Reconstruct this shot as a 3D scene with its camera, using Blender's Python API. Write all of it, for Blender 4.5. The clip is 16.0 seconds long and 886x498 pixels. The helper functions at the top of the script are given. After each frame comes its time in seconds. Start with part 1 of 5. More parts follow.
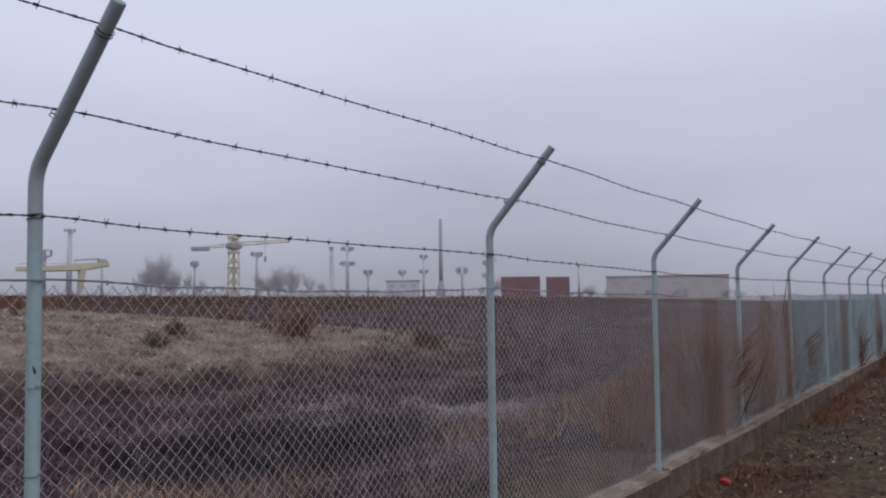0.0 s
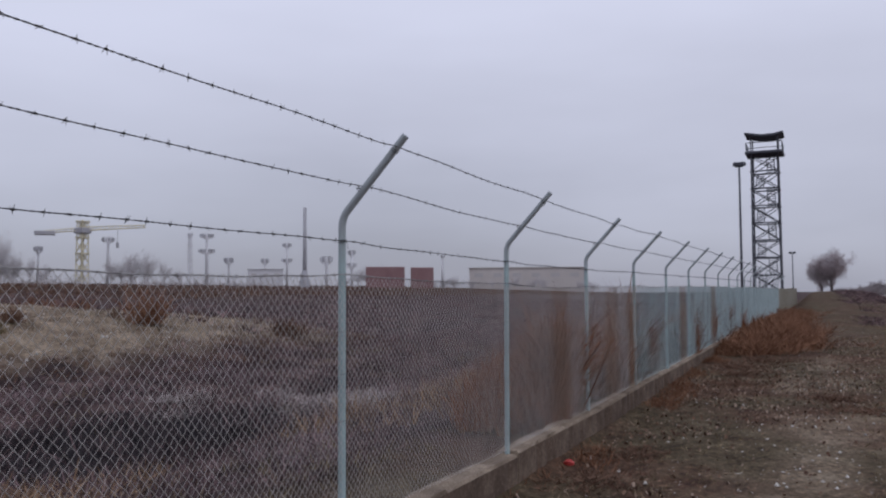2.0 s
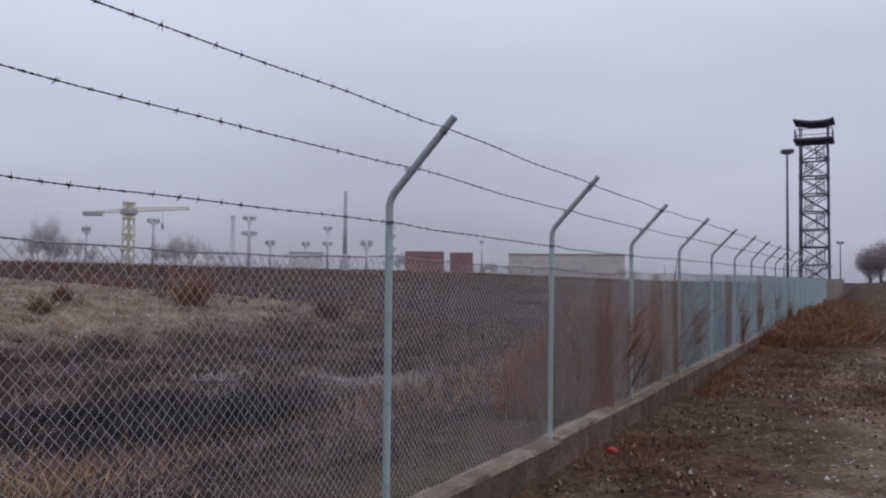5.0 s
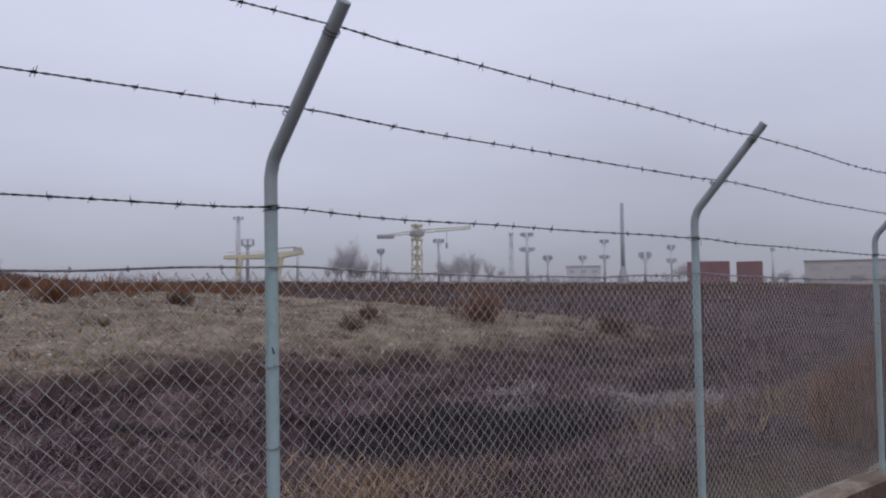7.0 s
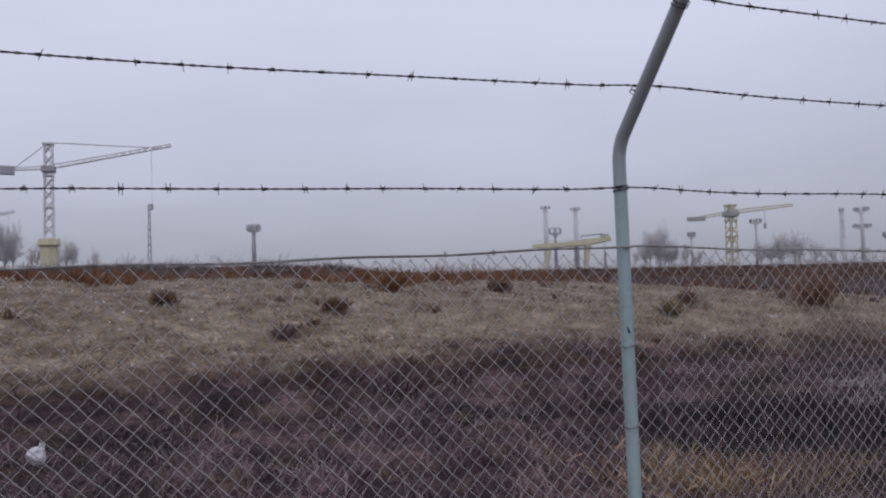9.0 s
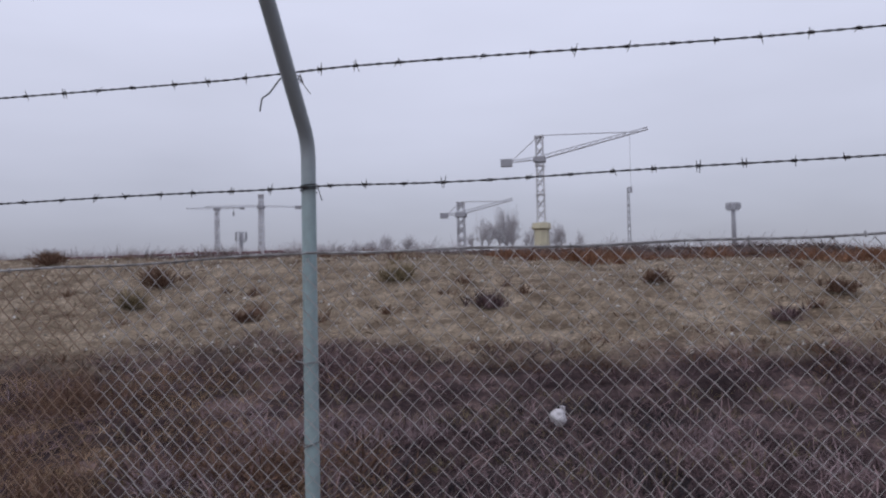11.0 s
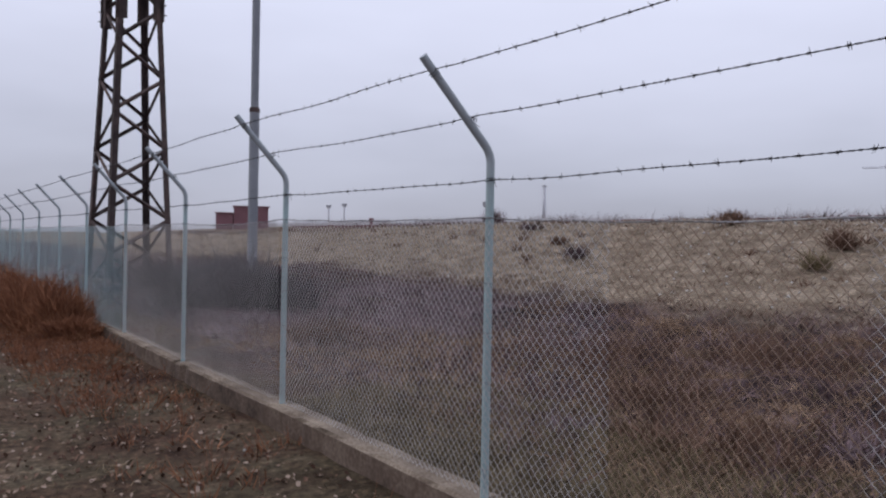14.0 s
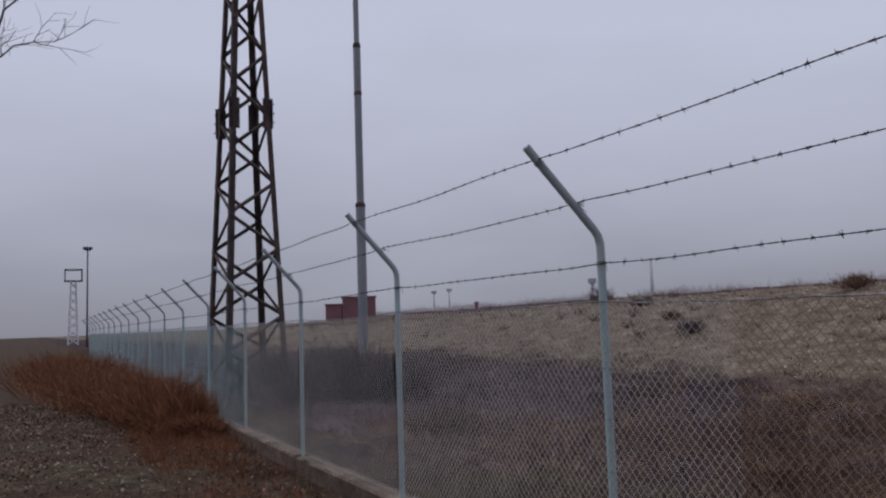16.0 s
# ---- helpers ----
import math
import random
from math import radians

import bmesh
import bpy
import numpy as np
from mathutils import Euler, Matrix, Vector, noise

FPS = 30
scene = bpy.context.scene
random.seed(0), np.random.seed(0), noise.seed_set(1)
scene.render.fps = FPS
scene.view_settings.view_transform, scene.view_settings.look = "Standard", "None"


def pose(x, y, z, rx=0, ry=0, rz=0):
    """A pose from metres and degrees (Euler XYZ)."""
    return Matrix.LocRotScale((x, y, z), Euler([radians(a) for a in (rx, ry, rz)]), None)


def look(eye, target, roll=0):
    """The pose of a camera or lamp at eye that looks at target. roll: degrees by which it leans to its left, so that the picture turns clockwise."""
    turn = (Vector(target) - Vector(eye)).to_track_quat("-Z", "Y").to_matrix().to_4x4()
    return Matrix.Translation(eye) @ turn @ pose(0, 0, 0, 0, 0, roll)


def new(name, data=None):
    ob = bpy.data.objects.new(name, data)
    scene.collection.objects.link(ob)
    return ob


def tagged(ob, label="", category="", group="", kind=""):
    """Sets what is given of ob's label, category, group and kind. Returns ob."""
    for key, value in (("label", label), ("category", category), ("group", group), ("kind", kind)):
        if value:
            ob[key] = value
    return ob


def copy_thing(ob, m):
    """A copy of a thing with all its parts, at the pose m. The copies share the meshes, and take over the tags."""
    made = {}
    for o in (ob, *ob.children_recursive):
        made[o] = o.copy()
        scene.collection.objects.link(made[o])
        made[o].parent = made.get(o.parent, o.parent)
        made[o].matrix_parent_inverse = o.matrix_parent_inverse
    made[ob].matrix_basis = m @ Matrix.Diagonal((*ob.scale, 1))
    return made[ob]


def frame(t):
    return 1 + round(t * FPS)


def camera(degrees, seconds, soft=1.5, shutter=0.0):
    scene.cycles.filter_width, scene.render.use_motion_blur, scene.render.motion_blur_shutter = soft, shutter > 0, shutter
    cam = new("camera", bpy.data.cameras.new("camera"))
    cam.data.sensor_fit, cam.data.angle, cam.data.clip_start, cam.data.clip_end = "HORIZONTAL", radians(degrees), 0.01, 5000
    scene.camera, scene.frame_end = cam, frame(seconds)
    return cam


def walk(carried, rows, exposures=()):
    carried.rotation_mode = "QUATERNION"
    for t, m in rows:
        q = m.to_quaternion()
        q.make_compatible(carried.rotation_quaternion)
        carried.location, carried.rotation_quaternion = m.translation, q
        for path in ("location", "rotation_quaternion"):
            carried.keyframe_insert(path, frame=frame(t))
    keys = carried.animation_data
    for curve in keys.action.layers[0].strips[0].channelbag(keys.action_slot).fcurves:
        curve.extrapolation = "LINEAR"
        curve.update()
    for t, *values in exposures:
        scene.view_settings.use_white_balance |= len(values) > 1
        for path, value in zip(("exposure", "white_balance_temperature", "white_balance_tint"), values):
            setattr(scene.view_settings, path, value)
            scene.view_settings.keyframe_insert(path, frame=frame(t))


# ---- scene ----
cam = camera(57.3, 16.0, soft=2.2)
PATH = [
    (0, (-1.514, -2.734, 1.828), (0.13, -1.603, 1.964), -0.7),
    (0.5, (-1.546, -2.728, 1.824), (0.054, -1.535, 1.948), 0.3),
    (1, (-1.537, -2.723, 1.814), (0.104, -1.586, 1.932), 1.2),
    (1.5, (-1.506, -2.76, 1.814), (0.217, -1.752, 1.935), 0.5),
    (2, (-1.486, -2.816, 1.805), (0.323, -1.971, 1.914), -0.3),
    (2.5, (-1.455, -2.826, 1.799), (0.402, -2.088, 1.894), 0.7),
    (3, (-1.456, -2.825, 1.787), (0.407, -2.102, 1.869), 0.6),
    (5.5, (-1.471, -2.727, 1.794), (0.25, -1.711, 1.869), 0.4),
    (6, (-1.508, -2.704, 1.81), (0.144, -1.58, 1.889), 0.3),
    (6.5, (-1.538, -2.651, 1.813), (-0.028, -1.342, 1.891), 0.5),
    (7, (-1.59, -2.631, 1.829), (-0.232, -1.167, 1.935), -0.6),
    (7.5, (-1.59, -2.543, 1.816), (-0.442, -0.91, 1.924), -1.6),
    (8, (-1.652, -2.604, 1.817), (-0.542, -0.944, 1.93), -2.1),
    (8.5, (-1.693, -2.584, 1.814), (-0.728, -0.835, 1.92), -1.3),
    (9, (-1.738, -2.557, 1.807), (-1.008, -0.697, 1.896), -1.7),
    (9.5, (-1.848, -2.571, 1.812), (-1.436, -0.616, 1.914), -1.5),
    (9.6, (-1.865, -2.575, 1.827), (-1.55, -0.602, 1.917), -1.8),
    (11.8, (-2.107, -2.558, 1.773), (-2.808, -0.685, 1.796), 0.3),
    (12, (-2.131, -2.584, 1.768), (-2.952, -0.761, 1.77), 0.4),
    (12.5, (-2.202, -2.652, 1.751), (-3.334, -1.004, 1.717), 1.4),
    (13, (-2.248, -2.705, 1.741), (-3.586, -1.219, 1.705), 2.4),
    (13.5, (-2.266, -2.772, 1.747), (-3.777, -1.462, 1.73), 2.3),
    (14, (-2.271, -2.838, 1.754), (-3.93, -1.721, 1.733), 1.1),
    (14.5, (-2.297, -2.869, 1.762), (-4.068, -1.939, 1.767), 0.3),
    (15, (-2.31, -2.889, 1.777), (-4.11, -2.023, 1.868), -0.3),
    (15.5, (-2.279, -2.909, 1.794), (-4.079, -2.054, 1.961), -1.4),
    (16, (-2.262, -2.894, 1.795), (-4.042, -2.001, 1.978), -1.9),
]
EXPOSURES = [(0, 0.0), (8.5, 0.0), (9.7, -0.08), (11.8, 0.2), (12.5, 0.34), (13.0, 0.5), (13.5, 0.33), (14.0, 0.27), (14.5, 0.25), (15.2, 0.02), (16.0, -0.32)]
walk(cam, [(t, look(e, g, r)) for t, e, g, r in PATH], EXPOSURES)

# ---- overcast sky and a soft sun ----
world = bpy.data.worlds.new("overcast_sky")
scene.world = world
world.use_nodes = True
wt = world.node_tree
wt.nodes.clear()
w_out = wt.nodes.new("ShaderNodeOutputWorld")
w_bg = wt.nodes.new("ShaderNodeBackground")
w_sky = wt.nodes.new("ShaderNodeTexSky")
w_sky.sky_type = "NISHITA"
w_sky.sun_disc = False
w_sky.sun_elevation, w_sky.sun_rotation = radians(38), radians(200)
w_dim = wt.nodes.new("ShaderNodeMix")
w_dim.data_type = "RGBA"
w_dim.inputs["Factor"].default_value = 0.94
w_tc = wt.nodes.new("ShaderNodeTexCoord")
w_sep = wt.nodes.new("ShaderNodeSeparateXYZ")
w_noise = wt.nodes.new("ShaderNodeTexNoise")
w_noise.inputs["Scale"].default_value = 1.7
w_noise.inputs["Detail"].default_value = 4
w_map = wt.nodes.new("ShaderNodeMapping")
w_map.inputs["Scale"].default_value = (1, 1, 3.5)
w_add = wt.nodes.new("ShaderNodeMath")
w_add.operation = "MULTIPLY_ADD"
w_add.inputs[1].default_value = 0.24
w_ramp = wt.nodes.new("ShaderNodeValToRGB")
e = w_ramp.color_ramp.elements
e[0].position, e[0].color = 0.09, (2.95, 3.02, 3.75, 1)
e[1].position, e[1].color = 0.44, (6.7, 6.95, 8.6, 1)
for at, tone in ((0.15, (3.5, 3.6, 4.45, 1)), (0.22, (4.4, 4.55, 5.6, 1)), (0.29, (5.3, 5.48, 6.75, 1))):
    e.new(at).color = tone
wt.links.new(w_tc.outputs["Generated"], w_sep.inputs[0])
wt.links.new(w_tc.outputs["Generated"], w_map.inputs[0])
wt.links.new(w_map.outputs[0], w_noise.inputs["Vector"])
wt.links.new(w_noise.outputs["Fac"], w_add.inputs[0])
wt.links.new(w_sep.outputs["Z"], w_add.inputs[2])
wt.links.new(w_add.outputs[0], w_ramp.inputs[0])
wt.links.new(w_sky.outputs[0], w_dim.inputs["A"])
wt.links.new(w_ramp.outputs[0], w_dim.inputs["B"])
wt.links.new(w_dim.outputs["Result"], w_bg.inputs["Color"])
w_bg.inputs["Strength"].default_value = 0.1
wt.links.new(w_bg.outputs[0], w_out.inputs[0])

sun = new("sun", bpy.data.lights.new("sun", "SUN"))
sun.data.energy, sun.data.angle, sun.data.color = 0.5, radians(40), (1, 0.97, 0.94)
sun.matrix_world = look((-20, -30, 40), (0, 0, 0))


# ---- materials ----
def surface(name, colors, scale=8.0, fine=90.0, rough=0.85, metal=0.0, bump=0.3, depth=0.01, island=0.0, obj=0.0, spec=0.3):
    """colors run from dark to light through two sizes of noise; island and obj shift them from piece to piece."""
    m = bpy.data.materials.new(name)
    m.use_nodes = True
    t = m.node_tree
    b = t.nodes["Principled BSDF"]
    geo = t.nodes.new("ShaderNodeNewGeometry")
    big, small = t.nodes.new("ShaderNodeTexNoise"), t.nodes.new("ShaderNodeTexNoise")
    big.inputs["Scale"].default_value, small.inputs["Scale"].default_value = scale, fine
    big.inputs["Detail"].default_value, small.inputs["Detail"].default_value = 5, 3
    for n in (big, small):
        t.links.new(geo.outputs["Position"], n.inputs["Vector"])
    mix = t.nodes.new("ShaderNodeMath")
    mix.operation = "MULTIPLY_ADD"
    mix.inputs[1].default_value = 0.45
    half = t.nodes.new("ShaderNodeMath")
    half.operation = "MULTIPLY"
    half.inputs[1].default_value = 0.55
    t.links.new(big.outputs["Fac"], half.inputs[0])
    t.links.new(small.outputs["Fac"], mix.inputs[0])
    t.links.new(half.outputs[0], mix.inputs[2])
    last = mix.outputs[0]
    for amount, out in ((island, geo.outputs["Random Per Island"]), (obj, None)):
        if amount:
            if out is None:
                out = t.nodes.new("ShaderNodeObjectInfo").outputs["Random"]
            sub = t.nodes.new("ShaderNodeMath")
            sub.operation = "SUBTRACT"
            sub.inputs[1].default_value = 0.5
            t.links.new(out, sub.inputs[0])
            ad = t.nodes.new("ShaderNodeMath")
            ad.operation = "MULTIPLY_ADD"
            ad.inputs[1].default_value = amount
            t.links.new(sub.outputs[0], ad.inputs[0])
            t.links.new(last, ad.inputs[2])
            last = ad.outputs[0]
    ramp = t.nodes.new("ShaderNodeValToRGB")
    el = ramp.color_ramp.elements
    n = len(colors)
    while len(el) < n:
        el.new(0.5)
    for k, c in enumerate(colors):
        el[k].position, el[k].color = 0.3 + 0.4 * k / max(1, n - 1), (*c, 1)
    t.links.new(last, ramp.inputs[0])
    t.links.new(ramp.outputs[0], b.inputs["Base Color"])
    b.inputs["Roughness"].default_value, b.inputs["Metallic"].default_value = rough, metal
    b.inputs["Specular IOR Level"].default_value = spec
    if bump:
        bp = t.nodes.new("ShaderNodeBump")
        bp.inputs["Strength"].default_value, bp.inputs["Distance"].default_value = bump, depth
        t.links.new(mix.outputs[0], bp.inputs["Height"])
        t.links.new(bp.outputs[0], b.inputs["Normal"])
    return m


M_post = surface("painted_blue_grey_steel", [(0.30, 0.37, 0.38), (0.345, 0.45, 0.46), (0.38, 0.49, 0.50)], 3, 40, 0.5, 0, 0.1, 0.002, obj=0.15)
# wire near black: rusty tone with its backlit shade put into the colour
M_wire = surface("dark_rusty_backlit_wire", [(0.012, 0.012, 0.014), (0.03, 0.028, 0.03), (0.06, 0.045, 0.04)], 6, 200, 0.6, 0.3, 0)
M_mesh = surface("galvanised_mesh_wire", [(0.38, 0.355, 0.345), (0.52, 0.495, 0.48), (0.64, 0.61, 0.595)], 2, 60, 0.55, 0.0, 0)



def rust_stretches(m, stretches, color, axis_name="X"):
    """Lengths along one axis that carry another colour: (from, to, strength, softness)."""
    t = m.node_tree
    b = t.nodes["Principled BSDF"]
    old = b.inputs["Base Color"].links[0].from_socket
    geo = t.nodes.new("ShaderNodeNewGeometry")
    sep = t.nodes.new("ShaderNodeSeparateXYZ")
    t.links.new(geo.outputs["Position"], sep.inputs[0])
    last = None
    for x0, x1, k, soft in stretches:
        lo, hi = t.nodes.new("ShaderNodeMapRange"), t.nodes.new("ShaderNodeMapRange")
        lo.inputs["From Min"].default_value, lo.inputs["From Max"].default_value = x0 - soft, x0 + 0.01
        hi.inputs["From Min"].default_value, hi.inputs["From Max"].default_value = x1 + soft + 0.05, x1
        mul, mad = t.nodes.new("ShaderNodeMath"), t.nodes.new("ShaderNodeMath")
        mul.operation, mad.operation = "MULTIPLY", "MULTIPLY_ADD"
        for q in (lo, hi):
            t.links.new(sep.outputs[axis_name], q.inputs["Value"])
        t.links.new(lo.outputs[0], mul.inputs[0])
        t.links.new(hi.outputs[0], mul.inputs[1])
        t.links.new(mul.outputs[0], mad.inputs[0])
        mad.inputs[1].default_value = k
        if last is None:
            mad.inputs[2].default_value = 0.0
        else:
            t.links.new(last, mad.inputs[2])
        last = mad.outputs[0]
    mx = t.nodes.new("ShaderNodeMix")
    mx.data_type = "RGBA"
    mx.inputs["B"].default_value = (*color, 1)
    t.links.new(last, mx.inputs["Factor"])
    t.links.new(old, mx.inputs["A"])
    t.links.new(mx.outputs["Result"], b.inputs["Base Color"])


rust_stretches(M_mesh, [(-5.02, -3.8, 0.85, 0.0), (7.5, 7.9, 0.55, 0.3), (10.0, 10.4, 0.5, 0.3), (11.45, 11.85, 0.7, 0.2), (16.6, 17.2, 0.6, 0.3)], (0.31, 0.20, 0.13))
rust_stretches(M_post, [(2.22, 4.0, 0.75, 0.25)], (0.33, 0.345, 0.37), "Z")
M_bluemesh = surface("blue_tinted_mesh_wire", [(0.30, 0.38, 0.40), (0.40, 0.50, 0.52), (0.50, 0.60, 0.62)], 2, 60, 0.55, 0.0, 0)
rust_stretches(M_bluemesh, [(16.6, 17.2, 0.6, 0.3), (22.0, 22.8, 0.5, 0.4)], (0.25, 0.145, 0.088))
M_cable = surface("pale_tension_cable", [(0.07, 0.06, 0.06), (0.22, 0.21, 0.21), (0.50, 0.50, 0.51)], 1.3, 40, 0.5, 0.2, 0)
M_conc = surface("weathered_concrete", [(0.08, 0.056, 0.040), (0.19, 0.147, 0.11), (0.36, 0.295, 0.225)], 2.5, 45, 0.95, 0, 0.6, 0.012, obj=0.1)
# front-face copy of the concrete: dirt brown plus the face's shade in the colour
M_mudshade = surface("dirty_shaded_concrete_face", [(0.045, 0.029, 0.021), (0.105, 0.073, 0.054), (0.19, 0.143, 0.108)], 3.5, 30, 0.95, 0, 0.6, 0.012, obj=0.1)
M_pylon = surface("rusty_dark_steel", [(0.022, 0.015, 0.015), (0.062, 0.045, 0.043), (0.13, 0.088, 0.078)], 2.5, 30, 0.75, 0.2, 0.2, 0.004, obj=0.2)
# tower steel lifted to bluish grey, with distance haze in the colour
M_tower = surface("hazed_tower_steel", [(0.06, 0.064, 0.08), (0.11, 0.115, 0.14)], 1.5, 20, 0.7, 0.1, 0)
M_galv = surface("galvanised_pole_steel", [(0.17, 0.18, 0.20), (0.28, 0.295, 0.32)], 1.2, 40, 0.55, 0.0, 0.1, 0.003)
# far steel and paint: distance haze put into the colour as a paler tone
M_farsteel = surface("hazed_pale_steel", [(0.54, 0.54, 0.57), (0.66, 0.66, 0.69)], 0.4, 6, 0.7, 0, 0)
M_faryellow = surface("hazed_yellow_paint", [(0.50, 0.46, 0.33), (0.66, 0.61, 0.44)], 0.4, 6, 0.7, 0, 0)
M_farwhite = surface("hazed_white_paint", [(0.60, 0.60, 0.62), (0.78, 0.78, 0.80)], 0.4, 6, 0.7, 0, 0)
M_fardark = surface("hazed_dark_steel", [(0.34, 0.34, 0.37), (0.43, 0.43, 0.46)], 0.4, 6, 0.7, 0, 0)
M_red = surface("dull_rust_red_paint", [(0.15, 0.072, 0.084), (0.22, 0.11, 0.124)], 0.5, 5, 0.8, 0, 0.2, 0.02)
# container red lifted paler: distance haze is part of this colour
M_container = surface("hazed_red_container_paint", [(0.22, 0.125, 0.13), (0.31, 0.19, 0.195)], 0.5, 5, 0.8, 0, 0.2, 0.02)
M_pale = surface("pale_render_wall", [(0.46, 0.425, 0.415), (0.56, 0.52, 0.50)], 0.3, 4, 0.9, 0, 0.2, 0.02)
# panes near the wall tone: distance haze taken into the colour
M_pane = surface("hazed_window_pane", [(0.44, 0.42, 0.425), (0.50, 0.48, 0.485)], 0.4, 5, 0.2, 0, 0)
M_bark = surface("grey_brown_bark", [(0.06, 0.05, 0.05), (0.12, 0.10, 0.095)], 4, 50, 0.9, 0, 0.4, 0.01)
# far twigs paled towards the sky: distance haze put into the colour
M_farbark = surface("hazed_pale_twigs", [(0.46, 0.435, 0.45), (0.58, 0.56, 0.57)], 0.5, 6, 0.9, 0, 0)
M_brush = surface("dark_dry_brush", [(0.013, 0.008, 0.010), (0.108, 0.069, 0.074), (0.37, 0.262, 0.262)], 1.0, 3, 0.95, 0, 0, island=0.25)
M_olive = surface("dull_olive_grass", [(0.075, 0.058, 0.032), (0.185, 0.146, 0.084), (0.32, 0.255, 0.158)], 1.1, 6, 0.95, 0, 0, island=0.35)
M_straw = surface("pale_straw_grass", [(0.12, 0.09, 0.062), (0.25, 0.20, 0.145), (0.43, 0.365, 0.28)], 0.9, 6, 0.95, 0, 0, island=0.3)
M_rust = surface("rust_brown_dead_weed", [(0.085, 0.033, 0.017), (0.20, 0.080, 0.040), (0.31, 0.145, 0.075)], 1.2, 9, 0.95, 0, 0, island=0.3)
M_skyweed = surface("grey_brown_far_weeds", [(0.11, 0.085, 0.083), (0.21, 0.17, 0.165)], 0.5, 5, 0.95, 0, 0, island=0.3)
M_weed = surface("brown_tumbleweed", [(0.10, 0.044, 0.024), (0.20, 0.096, 0.056), (0.30, 0.165, 0.10)], 1.0, 7, 0.95, 0, 0, island=0.3)
M_umber = surface("umber_dead_weed", [(0.065, 0.036, 0.025), (0.14, 0.080, 0.054), (0.21, 0.128, 0.09)], 1.2, 9, 0.95, 0, 0, island=0.3)
M_darkbrush = surface("blackish_dense_twigs", [(0.010, 0.009, 0.011), (0.034, 0.029, 0.034), (0.085, 0.070, 0.076)], 1.2, 4, 0.95, 0, 0, island=0.3)
M_russet = surface("russet_dry_grass", [(0.10, 0.062, 0.040), (0.28, 0.182, 0.115), (0.46, 0.32, 0.205)], 1.3, 5, 0.95, 0, 0, island=0.45)
M_greybrush = surface("grey_lilac_brush", [(0.10, 0.070, 0.076), (0.25, 0.182, 0.192), (0.42, 0.325, 0.33)], 0.8, 4, 0.95, 0, 0, island=0.22)
M_bleach = surface("bleached_stalks", [(0.22, 0.18, 0.175), (0.42, 0.37, 0.36), (0.60, 0.55, 0.53)], 1.2, 6, 0.95, 0, 0, island=0.4)
M_leaf = surface("fallen_leaves", [(0.06, 0.028, 0.018), (0.13, 0.068, 0.044), (0.19, 0.12, 0.082), (0.33, 0.25, 0.195)], 3, 20, 0.9, 0, 0, island=0.6)
M_stone = surface("pale_limestone", [(0.20, 0.185, 0.165), (0.42, 0.40, 0.37), (0.62, 0.60, 0.57)], 6, 60, 0.9, 0, 0.3, 0.004, island=0.4)
M_bag = surface("dirty_white_plastic", [(0.45, 0.43, 0.45), (0.75, 0.73, 0.74)], 6, 50, 0.4, 0, 0.3, 0.01)
M_scrap = surface("red_plastic_scrap", [(0.35, 0.03, 0.03), (0.5, 0.06, 0.05)], 10, 60, 0.4, 0, 0)
M_road = surface("pale_concrete_road", [(0.33, 0.32, 0.32), (0.45, 0.44, 0.44)], 0.2, 2, 0.9, 0, 0.2, 0.02)
M_sheet = surface("weathered_beige_sheet", [(0.22, 0.20, 0.16), (0.33, 0.31, 0.26)], 0.8, 8, 0.7, 0, 0.2, 0.01, obj=0.3)


